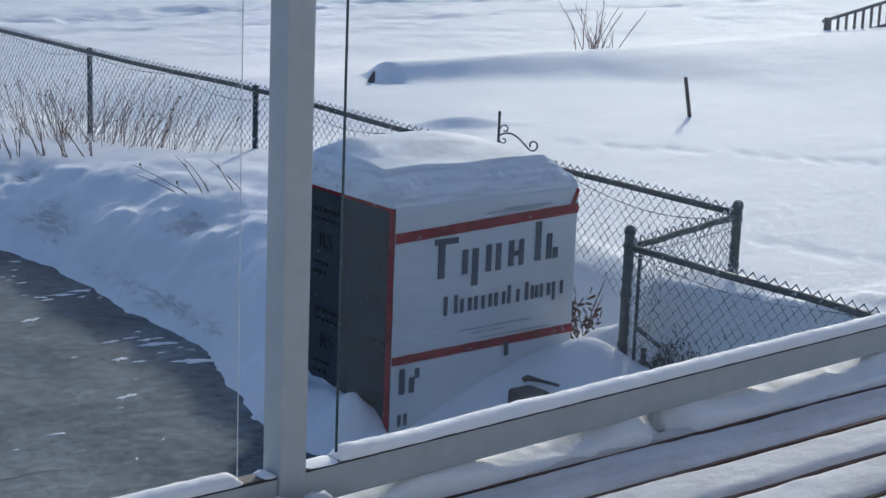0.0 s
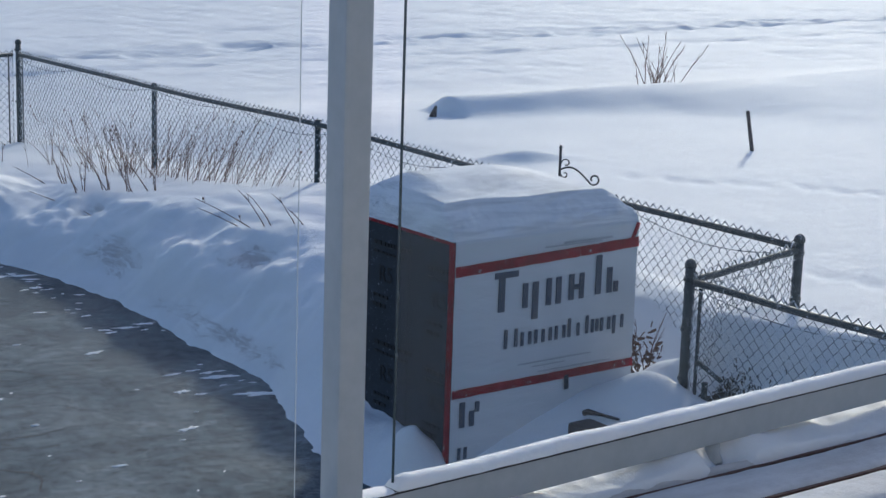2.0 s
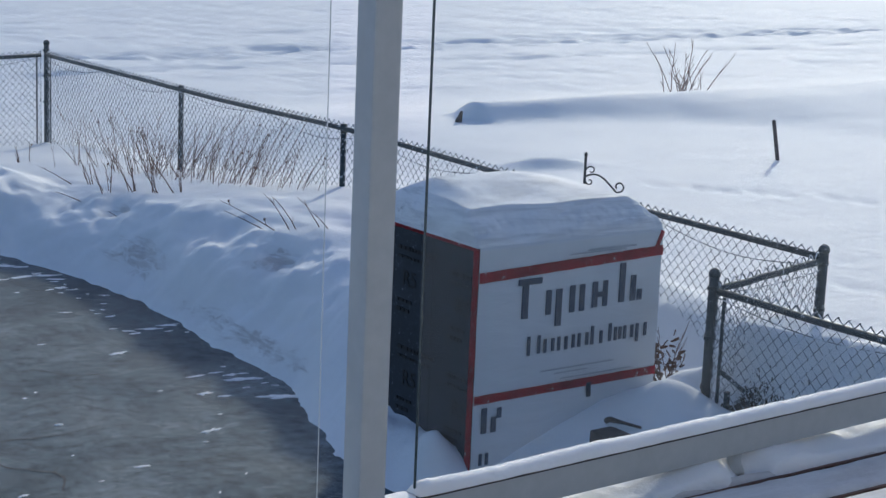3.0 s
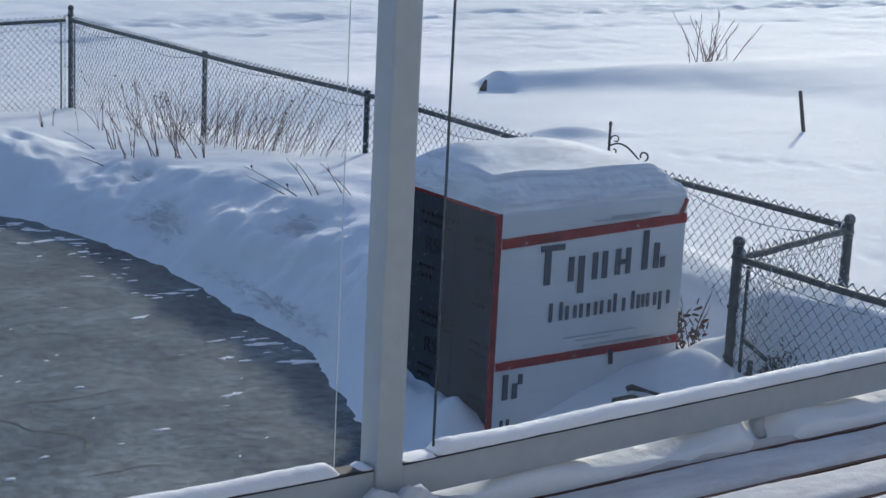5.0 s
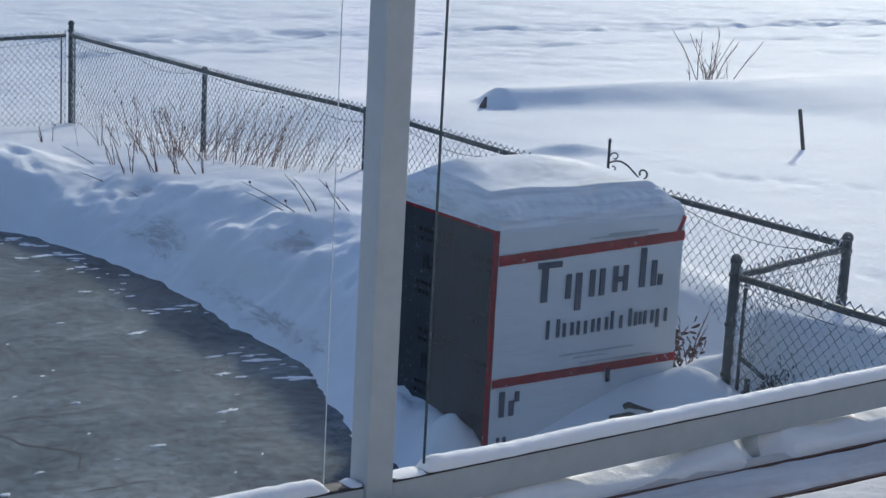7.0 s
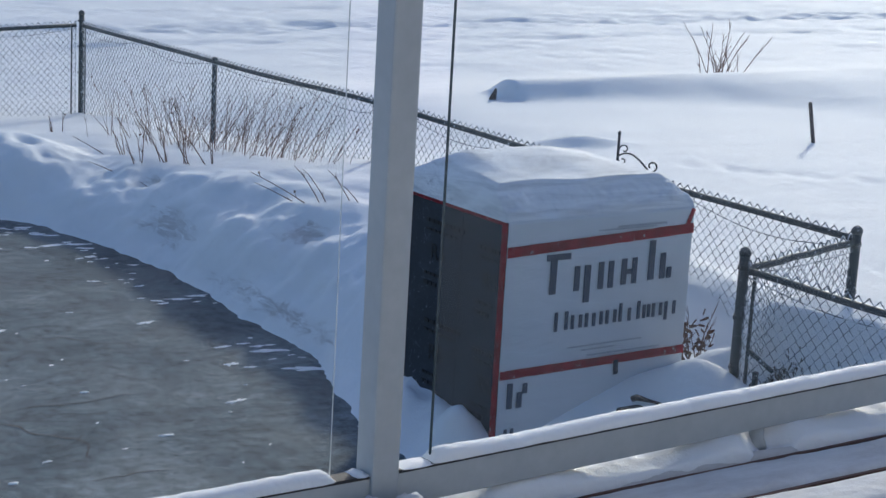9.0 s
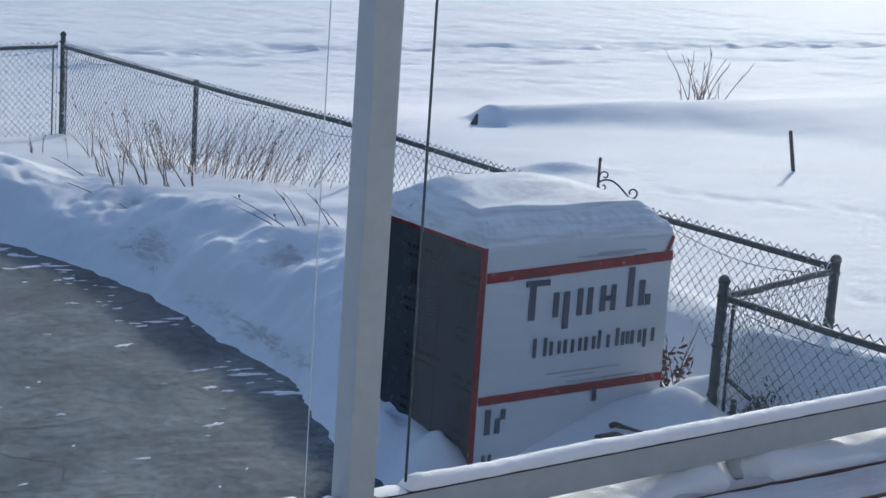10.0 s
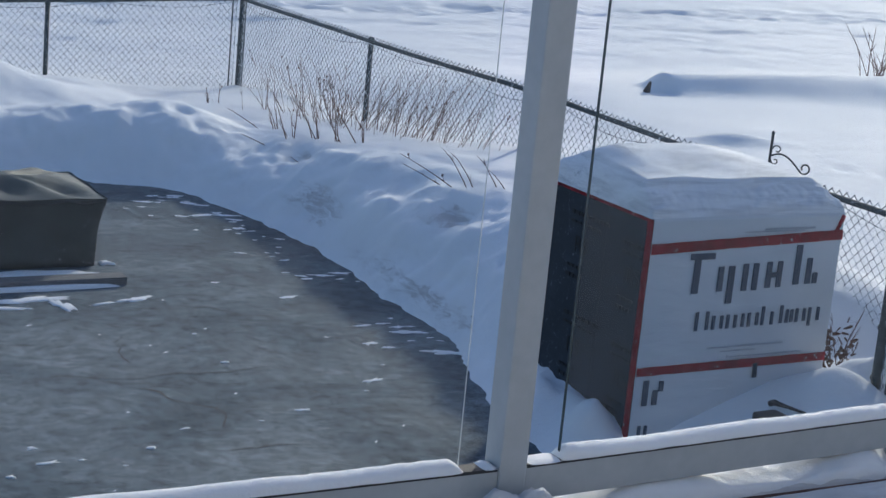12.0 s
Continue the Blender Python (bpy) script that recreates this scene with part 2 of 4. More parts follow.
def tube(points, radii, sides=8, bm=None, cap=True):
    """A tapered round bar along a line of points."""
    bm = bm or bmesh.new()
    pts = [Vector(p) for p in points]
    if not isinstance(radii, (list, tuple)):
        radii = [radii] * len(pts)
    rings, side = [], None
    for i, p in enumerate(pts):
        d = (pts[min(i + 1, len(pts) - 1)] - pts[max(i - 1, 0)]).normalized()
        if side is None:
            side = d.orthogonal().normalized()
        side = (side - d * side.dot(d)).normalized()
        up = d.cross(side)
        rings.append([bm.verts.new(p + radii[i] * (math.cos(a) * side + math.sin(a) * up)) for a in (2 * math.pi * k / sides for k in range(sides))])
    for a, b in zip(rings, rings[1:]):
        for k in range(sides):
            bm.faces.new((a[k], a[(k + 1) % sides], b[(k + 1) % sides], b[k]))
    if cap:
        bm.faces.new(rings[0][::-1])
        bm.faces.new(rings[-1])
    return bm


def grid_mesh(name, xs, ys, heights, material):
    """A height field over two rows of coordinates."""
    nx, ny = len(xs), len(ys)
    gx, gy = np.meshgrid(xs, ys, indexing="ij")
    co = np.stack([gx, gy, heights], -1).reshape(-1, 3)
    i = (np.arange(nx - 1)[:, None] * ny + np.arange(ny - 1)[None]).ravel()
    faces = np.stack([i, i + ny, i + ny + 1, i + 1], -1)
    me = bpy.data.meshes.new(name)
    me.from_pydata(co.tolist(), [], faces.tolist())
    me.materials.append(material)
    me.polygons.foreach_set("use_smooth", [True] * len(me.polygons))
    return me


_lattice = np.random.RandomState(11).rand(256, 256)


def value_noise(x, y):
    xi, yi = np.floor(x).astype(int), np.floor(y).astype(int)
    fx, fy = x - xi, y - yi
    fx, fy = fx * fx * (3 - 2 * fx), fy * fy * (3 - 2 * fy)
    at = lambda a, b: _lattice[a % 256, b % 256]
    return (at(xi, yi) * (1 - fx) + at(xi + 1, yi) * fx) * (1 - fy) + (at(xi, yi + 1) * (1 - fx) + at(xi + 1, yi + 1) * fx) * fy - 0.5


def fbm(x, y, octaves=4, gain=0.5):
    total, amp = 0, 1.0
    for k in range(octaves):
        total = total + amp * value_noise(x * 2**k + 17.3 * k, y * 2**k + 5.1 * k)
        amp *= gain
    return total


def ease(t):
    t = np.clip(t, 0, 1)
    return t * t * (3 - 2 * t)


def hill(x, y, cx, cy, sx, sy, turn=0.0):
    c, s = math.cos(turn), math.sin(turn)
    u, v = (x - cx) * c + (y - cy) * s, -(x - cx) * s + (y - cy) * c
    return np.exp(-0.5 * ((u / sx) ** 2 + (v / sy) ** 2))


# ---- ground ----
PATIO_Z = -1.8


def ground_height(x, y):
    x, y = np.asarray(x, float), np.asarray(y, float)
    # open field beyond the fence, lower towards the lake
    away = ease((x - 9.0) / 3)
    low = 0.36 * ease((y - 13.0) / 5) * (1 - away) + 0.30 * ease((y - 17.4) / 4) * away
    crest_y = 17.25 + 0.025 * np.maximum(x - 18, 0) + 0.12 * fbm(x * 0.5, y * 0.0 + 3.3, 3)
    beyond = y - crest_y
    wide = np.interp(x, [12.0, 13.7, 14.6, 15.8, 17.5, 30.0], [0.20, 0.22, 0.27, 0.50, 1.4, 3.0])
    ridge = np.where(beyond < 0, np.exp(-0.5 * (beyond / wide) ** 2), 1 - ease(beyond / 0.6))
    shelf = ease((x - 12.80) / 0.3) * (1 - ease(beyond / 0.6))
    field = -1.38 - low * (1 - shelf) + ridge * 0.215 * ease((x - 12.86 - 0.05 * fbm(y * 2, x * 0.0, 2)) / 0.15)
    field = field - 0.004 * np.maximum(y - 22, 0)
    field = field + 0.02 * fbm(x * 0.35, y * 0.9, 4) + 0.008 * fbm(x * 0.9 + 9, y * 3.4, 4)
    field = field + 0.10 * hill(x, y, 11.62, 14.2, 0.36, 0.13, -0.25)
    # old tracks far out
    far = ease((y - 20) / 3)
    track = np.exp(-(((y - 28.2 - 0.05 * (x - 16) + 0.8 * fbm(x * 0.2, y * 0.0, 2)) / 0.8) ** 2)) + 0.6 * np.exp(-(((y - 25.6 - 0.02 * (x - 16)) / 0.35) ** 2))
    field = field + far * (0.035 * fbm(x * 0.6 + 3, y * 1.6, 3) + 0.055 * np.minimum(fbm(x * 1.1 + 8, y * 2.2, 4, 0.55), 0.02) + 0.012 * fbm(x * 3.1, y * 3.6, 2) - track * (0.07 + 0.13 * fbm(x * 1.1, y * 4.0, 4, 0.65)))
    # banks in the yard
    edge = np.interp(y, [5.0, 7.0, 7.9, 8.3, 8.8, 9.7, 11.0, 12.2, 13.0, 13.9], [5.05, 5.2, 5.36, 5.45, 5.58, 5.87, 5.95, 6.0, 5.88, 5.72])
    foot = np.interp(x, [2.0, 4.8, 5.5, 5.9], [15.1, 14.78, 14.45, 14.1])
    a, b = x - edge, y - foot
    k = 0.35
    h = np.clip(0.5 + 0.5 * (b - a) / k, 0, 1)
    u = a * (1 - h) + b * h + k * h * (1 - h)
    u = u + 0.10 * fbm(x * 1.2 + 4, y * 1.2, 3) + 0.06 * fbm(x * 5 + 4, y * 5, 3, 0.6) + ease((u - 0.05) / 0.25) * 0.10 * fbm(x * 2.7 + 1, y * 2.7 + 6, 3)
    top_right = np.interp(y, [7.0, 8.1, 8.6, 9.5, 11.0, 12.5, 14.0, 16.0, 19.0, 22.0], [-1.56, -1.52, -1.25, -1.02, -1.04, -1.12, -1.28, -1.48, -1.68, -1.72])
    top_far = -1.17 - 0.26 * ease((y - 15.3) / 1.0) + 0.60 * hill(x, y, 4.0, 17.15, 0.72, 0.36) - 0.18 * ease((y - 17.6) / 2)
    mix = ease((6.9 - x) / 1.1) * ease((y - 13.6) / 1.3)
    top = top_right * (1 - mix) + top_far * mix
    rise = np.interp(u, [-3, -0.05, 0.0, 0.12, 0.32, 0.52, 0.78, 1.1, 1.5], [-0.06, -0.02, 0.0, 0.16, 0.48, 0.72, 0.87, 0.95, 1.0])
    yard = PATIO_Z + np.where(rise > 0, rise * (top - PATIO_Z), rise)
    steep = ease(u / 0.3) * (1 - ease((u - 0.7) / 0.6))
    yard = yard + steep * (0.08 * fbm(x * 2.1, y * 2.1, 3, 0.5) + 0.04 * fbm(x * 6.0 + 5, y * 6.0, 4, 0.65)) + 0.06 * ease((u - 0.3) / 0.5) * fbm(x * 1.3 + 2, y * 1.3 + 8, 4, 0.5)
    # scattered thin snow at the edge of the bare slab
    rim = np.exp(-((u + 0.08) / 0.10) ** 2)
    yard = yard + rim * 0.05 * np.maximum(fbm(x * 3.3 + 31, y * 11.0, 3) - 0.18, -0.05)
    # in front of the box
    drift = np.interp(x, [5.0, 5.5, 5.9, 6.4, 6.75, 7.1, 7.6], [-1.86, -1.80, -1.75, -1.55, -1.43, -1.40, -1.45])
    drift = drift + 0.16 * hill(x, y, 6.93, 7.20, 0.17, 0.17) - 0.07 * hill(x, y, 6.33, 7.10, 0.10, 0.12) - 0.22 * ease((6.9 - y) / 1.2) * ease((x - 5.8) / 1.0)
    near = ease((7.75 - y) / 0.25)
    yard = yard * (1 - near) + drift * near
    yard = yard + 0.13 * hill(x, y, 5.60, 8.24, 0.11, 0.18) + 0.19 * hill(x, y, 5.62, 7.72, 0.09, 0.11) - 0.08 * hill(x, y, 6.36, 12.75, 0.18, 0.35) - 0.09 * hill(x, y, 6.6, 11.1, 0.11, 0.15) - 0.07 * hill(x, y, 6.57, 13.76, 0.08, 0.14) - 0.09 * hill(x, y, 5.98, 15.2, 0.09, 0.09)
    # drift piled behind the near fence
    pile = 0.44 * (1 + 0.4 * ease((7.1 - y) / 1.2)) * ease((x - 7.31) / 0.30) * (1 - 0.9 * ease((x - 8.1) / 1.3)) * ease((7.55 - y) / 0.28) * (1 + 0.25 * fbm(x * 1.5, y * 1.5, 3))
    out = ease((x - 8.3) / 0.9)
    yard_in = np.where((y < 7.7) & (x > 7.1), -1.44 + 0.14 * ease((y - 7.2) / 0.5), yard)
    blend = ease((x - 7.1) / 0.3) * near
    yard = yard * (1 - blend) + yard_in * blend
    behind = ease((y - 19.4) / 1.2)
    out = np.maximum(out, behind)
    z = yard * (1 - out) + field * out + pile
    # lines of small footprints
    for x0, y0, x1, y1, count in ((12.0, 12.85, 14.2, 10.3, 11), (10.3, 8.8, 10.65, 7.6, 5)):
        for i in range(count):
            f = i / (count - 1)
            z = z - 0.028 * hill(x, y, x0 + f * (x1 - x0) + 0.05 * math.sin(9 * i), y0 + f * (y1 - y0) + 0.06 * math.sin(5 * i), 0.05, 0.11, -0.35)
    return z


def stretch_out(start, end, first, ratio=1.35):
    out, step, at = [], first, start
    while abs(at - start) < abs(end - start):
        step *= ratio
        at += step if end > start else -step
        out.append(at)
    return out


gx = np.array(sorted(stretch_out(1.0, -1500, 0.3)) + list(np.arange(1.0, 4.4, 0.2)) + list(np.arange(4.4, 9.2, 0.04)) + list(np.arange(9.2, 22, 0.09)) + list(np.arange(22, 36, 0.16)) + stretch_out(36, 1500, 0.3))
gy = np.array(sorted(stretch_out(4.0, -1500, 0.3)) + list(np.arange(4.0, 6.4, 0.12)) + list(np.arange(6.4, 16.2, 0.045)) + list(np.arange(16.2, 24, 0.08)) + list(np.arange(24, 38, 0.085)) + stretch_out(38, 1500, 0.3))
GX, GY = np.meshgrid(gx, gy, indexing="ij")
ground = new("ground", grid_mesh("ground", gx, gy, ground_height(GX, GY), SNOW))
tagged(ground, "deep wind-packed snow with drifts and banks", "snow ground", kind="structure")


def on_ground(x, y):
    return float(ground_height(x, y))


patio = part("patio", block((-3, -3, PATIO_Z - 0.12), (6.6, 15.4, PATIO_Z)), PATIO, label="")
tagged(patio, "bare grey concrete patio with cracks and frost", "patio", kind="structure")


def crack(points, width, seed):
    """A jagged open crack in the slab, as a narrow dark ribbon."""
    bm, pairs = bmesh.new(), []
    path = [Vector((*p, PATIO_Z + 0.0025)) for p in points]
    a, b = path[0], path[-1]
    n = max(8, int((b - a).length / 0.05))
    across = Vector((-(b - a).y, (b - a).x, 0)).normalized()
    for i in range(n + 1):
        f = i / n
        p = a.lerp(b, f) + across * (0.10 * noise.noise((f * 4, seed, 0)) + 0.03 * noise.noise((f * 19, seed, 3)))
        w = width * (0.35 + 0.9 * abs(noise.noise((f * 11, seed, 8)))) * min(1, 6 * f + 0.1, 6 * (1 - f) + 0.1)
        pairs.append((bm.verts.new(p + across * w), bm.verts.new(p - across * w)))
    for (p, q), (r, t) in zip(pairs, pairs[1:]):
        bm.faces.new((p, q, t, r))
    return part("crack", bm, GASKET, patio)


for i, (a, b, w) in enumerate((((2.9, 9.55), (4.6, 9.42), 0.012), ((3.5, 9.3), (3.85, 8.75), 0.016), ((3.92, 8.91), (3.76, 8.5), 0.010), ((3.6, 8.22), (4.1, 8.18), 0.012), ((3.69, 10.35), (3.55, 9.7), 0.010), ((4.3, 10.9), (4.95, 10.4), 0.009), ((2.6, 10.3), (3.4, 10.1), 0.009), ((4.4, 8.7), (5.0, 8.55), 0.008))):
    crack((a, b), w, 3.3 * i)

house_wall = part("wall_house", block((-5, -1.3, -1.9), (9, -1.1, 4.2)), SIDING)
tagged(house_wall, "plain grey house wall behind the deck", "wall", kind="structure")

# ---- wrapped box ----
BX0, BX1, BY0, BY1, BZ0, BZ1 = 5.775, 7.145, 7.555, 8.56, -1.82, -0.43


def bars(spots, bm, face):
    """Flat bars on the box: (u0, z0, u1, z1) along a face."""
    for u0, z0, u1, z1 in spots:
        if face == "front":
            block((u0, BY0 - 0.010, z0), (u1, BY0 - 0.004, z1), 0, bm)
        else:
            block((BX0 - 0.008, u0, z0), (BX0 - 0.003, u1, z1), 0, bm)
    return bm


def wrapped_sheet():
    """House wrap over the front, slightly puckered, folded over the top edge."""
    nx, nz = 56, 60
    bm = bmesh.new()
    rows = []
    for i in range(nx + 1):
        x = BX0 + (BX1 - BX0) * i / nx
        col = []
        for j in range(nz + 1):
            z = BZ0 + (BZ1 + 0.004 - BZ0) * j / nz
            y = BY0 + 0.003 * noise.noise((x * 3, 1.0, z * 5)) - 0.002 * noise.noise((x * 9, 4.0, z * 16))
            col.append(bm.verts.new((x, y, z)))
        col.append(bm.verts.new((x, BY0 + 0.12, BZ1 + 0.003)))
        rows.append(col)
    for a, b in zip(rows, rows[1:]):
        for j in range(len(a) - 1):
            bm.faces.new((a[j], b[j], b[j + 1], a[j + 1]))
    return bm


def strip(points, half, axis, bm=None):
    """A band of tape with slightly uneven edges; axis is the one it is thin along."""
    bm = bm or bmesh.new()
    a, b = Vector(points[0]), Vector(points[1])
    n, pairs = 40, []
    d = (b - a).normalized()
    side = d.cross(Vector(axis))
    for i in range(n + 1):
        p = a.lerp(b, i / n) + Vector(axis) * (0.0025 * noise.noise((i * 0.31, half * 90, a.z)))
        w = half * (1 + 0.10 * noise.noise((i * 0.45, a.z * 3, 2)))
        pairs.append((bm.verts.new(p + side * w), bm.verts.new(p - side * w)))
    for (p, q), (r, s) in zip(pairs, pairs[1:]):
        bm.faces.new((p, q, s, r))
    made = bm.faces[:] if len(bm.faces) == n else list(bm.faces)[-n:]
    bmesh.ops.solidify(bm, geom=made, thickness=0.0015)
    return bm


def lettering(text, size, place, material, parent, label):
    cu = bpy.data.curves.new("text", "FONT")
    cu.body, cu.size, cu.extrude = text, size, 0.001
    ob = bpy.data.objects.new("text", cu)
    scene.collection.objects.link(ob)
    bpy.context.view_layer.update()
    me = bpy.data.meshes.new_from_object(ob.evaluated_get(bpy.context.evaluated_depsgraph_get()))
    bpy.data.objects.remove(ob)
    me.materials.clear()
    me.materials.append(material)
    out = new("printed_grade", me)
    out.parent = parent
    out.matrix_local = place
    return tagged(out, label)


box = thing("insulated_box", "foam board box under white wrap and red tape in snow", "box")
part("foam_body", block((BX0, BY0 + 0.006, BZ0), (BX1, BY1, BZ1), 0.004), FOAM, box, "dark charcoal foam board panels")
part("board_joint", block((BX0 - 0.0015, 7.985, BZ0), (BX0 + 0.002, 7.99, BZ1 - 0.01)), BLACK_INK, box)
part("house_wrap", wrapped_sheet(), WRAP, box, "white woven house wrap", True)
part("tape", strip(((BX0, BY0 - 0.006, -0.598), (BX1 + 0.002, BY0 - 0.006, -0.556)), 0.030, (0, 1, 0)), TAPE, box, "red sheathing tape")
part("tape", strip(((BX0, BY0 - 0.006, -1.308), (BX1 + 0.002, BY0 - 0.006, -1.302)), 0.026, (0, 1, 0)), TAPE, box, "red sheathing tape")
part("tape", strip(((BX0 - 0.005, BY0 + 0.026, BZ0), (BX0 - 0.005, BY0 + 0.026, BZ1 - 0.005)), 0.027, (1, 0, 0)), TAPE, box, "red sheathing tape")
part("tape", strip(((BX0 - 0.004, BY0 + 0.02, BZ1 - 0.004), (BX0 - 0.004, BY1, BZ1 - 0.004)), 0.017, (1, 0, 0)), TAPE, box, "red sheathing tape")
part("tape", strip(((BX1 - 0.05, BY0 - 0.004, -0.54), (BX1 - 0.004, BY0 - 0.004, -0.44)), 0.016, (0, 1, 0)), TAPE, box, "red sheathing tape")
part("tape", strip(((6.62, BY0 - 0.008, -1.31), (6.625, BY0 - 0.008, -1.40)), 0.018, (0, 1, 0)), INK, box, "dark tape tab")

# plain bars in place of the maker's mark: large line, small line, the cut-off repeat below
large = [(6.085, -0.865, 6.130, -0.66), (6.055, -0.668, 6.225, -0.632), (6.262, -0.86, 6.300, -0.715), (6.335, -0.935, 6.378, -0.715), (6.438, -0.865, 6.476, -0.705), (6.512, -0.865, 6.550, -0.705),
         (6.610, -0.855, 6.648, -0.700), (6.690, -0.855, 6.725, -0.700), (6.648, -0.795, 6.690, -0.765), (6.815, -0.845, 6.858, -0.608), (6.905, -0.845, 6.945, -0.690), (6.960, -0.845, 6.995, -0.780)]
small = []
for u, w, low, high in ((6.14, 0.085, 0, 0.112), (6.247, 0.07, 0, 0.082), (6.338, 0.115, 0, 0.082), (6.474, 0.07, 0, 0.082), (6.562, 0.14, 0, 0.112), (6.722, 0.05, 0, 0.082), (6.787, 0.068, 0, 0.082), (6.873, 0.075, -0.03, 0.082)):
    u, w = 6.14 + 1.13 * (u - 6.14), 1.13 * w
    z = -1.088 + 0.017 * (u - 6.14)
    bar = 0.021
    small += [(u, z + low, u + bar, z + high), (u + w - bar, z + (0 if low else 0.004), u + w, z + min(high, 0.08) if w < 0.08 else z + high)]
    if w > 0.11:
        small.append((u + w / 2 - bar / 2, z, u + w / 2 + bar / 2, z + 0.078))
for spot in large:
    part("printed_mark", bars([spot], bmesh.new(), "front"), INK, box, "slate blue printed mark")
for spot in small:
    part("printed_mark", bars([spot], bmesh.new(), "front"), INK, box, "slate blue small printed mark")
for spot in ((5.835, -1.51, 5.872, -1.36), (5.905, -1.51, 5.94, -1.42), (5.945, -1.43, 5.975, -1.37), (5.83, -1.70, 5.85, -1.63), (5.875, -1.70, 5.895, -1.63)):
    part("printed_mark", bars([spot], bmesh.new(), "front"), INK, box, "cut-off slate blue printed mark")
for spot in ((6.56, -0.512, 6.93, -0.500), (6.42, -0.523, 6.85, -0.515), (6.40, -1.262, 6.95, -1.254), (6.25, -1.20, 6.80, -1.192), (6.35, -1.225, 6.6, -1.219)):
    part("fine_print", bars([spot], bmesh.new(), "front"), PALE_INK, box)
for y, z in ((8.295, -0.79), (8.265, -1.392), (7.765, -0.84), (7.765, -1.44)):
    lettering("R5", 0.135, pose(BX0 - 0.004, y, z, 90, 0, -90), BLACK_INK, box, "black printed grade")
    for dz, reach, tall in ((0.215, 0.30, 0.022), (0.165, 0.24, 0.014), (-0.10, 0.10, 0.016), (-0.16, 0.07, 0.022)):
        u = y + 0.05
        while u > max(y - reach, 7.625):
            w = rng.uniform(0.018, 0.05)
            part("fine_print", bars([(max(u - w, 7.62), z + dz, u, z + dz + tall)], bmesh.new(), "side"), BLACK_INK, box)
            u -= w + rng.uniform(0.008, 0.014)


def snow_cap():
    """Rounded slab of snow on the box, with a ragged overhang along two edges."""
    xs, ys = np.linspace(BX0 - 0.015, BX1 + 0.01, 150), np.linspace(BY0 + 0.005, BY1 + 0.03, 110)
    X, Y = np.meshgrid(xs, ys, indexing="ij")
    left, right, front, back = X - xs[0], xs[-1] - X, Y - ys[0], ys[-1] - Y
    crest = 0.20 + 0.12 * fbm(X * 1.7 + 5, Y * 0.0 + 2, 2)
    top = 0.178 + 0.085 * ease((front - 0.15) / 0.6) * ease((X - BX0) / 0.25) * ease((BX1 - X) / 0.7) + 0.006 * fbm(X * 1.8 + 3, Y * 1.8, 3)
    sides = [np.interp(front / crest, [0, 0.12, 0.55, 0.92, 1.1, 1.3], [0.02, 0.045, 0.10, 0.135, 0.17, 0.30]),
             np.interp(left + 0.03 * fbm(Y * 3, X * 2, 2), [0, 0.012, 0.04, 0.08, 0.13], [0.03, 0.08, 0.135, 0.18, 0.30]),
             np.interp(right + 0.03 * fbm(Y * 3 + 7, X * 2, 2), [0, 0.02, 0.08, 0.17, 0.28], [0.02, 0.07, 0.14, 0.19, 0.30]),
             np.interp(back, [0, 0.04, 0.15, 0.30], [0.05, 0.12, 0.19, 0.30])]
    T = top
    for side in sides:
        h = np.clip(0.5 + 0.5 * (side - T) / 0.022, 0, 1)
        T = side * (1 - h) + T * h - 0.022 * h * (1 - h)
    # wind-cut ledges and crumbs on the shaded faces
    rough = np.clip((top - T - 0.02) / 0.04, 0, 1)
    T = T + rough * (0.016 * fbm(X * 2.2, T * 22, 3, 0.6) + 0.026 * fbm(X * 9, Y * 9, 4, 0.62))
    T = np.maximum(T, 0.012 + 0.012 * fbm(X * 7, Y * 7, 3))
    T[0, :] = T[-1, :] = T[:, 0] = T[:, -1] = -0.004
    return grid_mesh("snow_cap", xs, ys, BZ1 + 0.006 + T, SNOW_CRUST)


cap = new("snow_cap", snow_cap())
tagged(cap, "thick rounded snow cap lying on the wrapped box", "snow", kind="stuff")

# ---- chain-link fence ----
MESH, WEAVE = 0.082, 0.076


def rail_dip(x, y):
    """How far the frost-heaved top rail lies off its straight line."""
    return -0.035 * math.exp(-(((y - 12.9) / 1.6) ** 2)) if x > 8.0 else 0.0


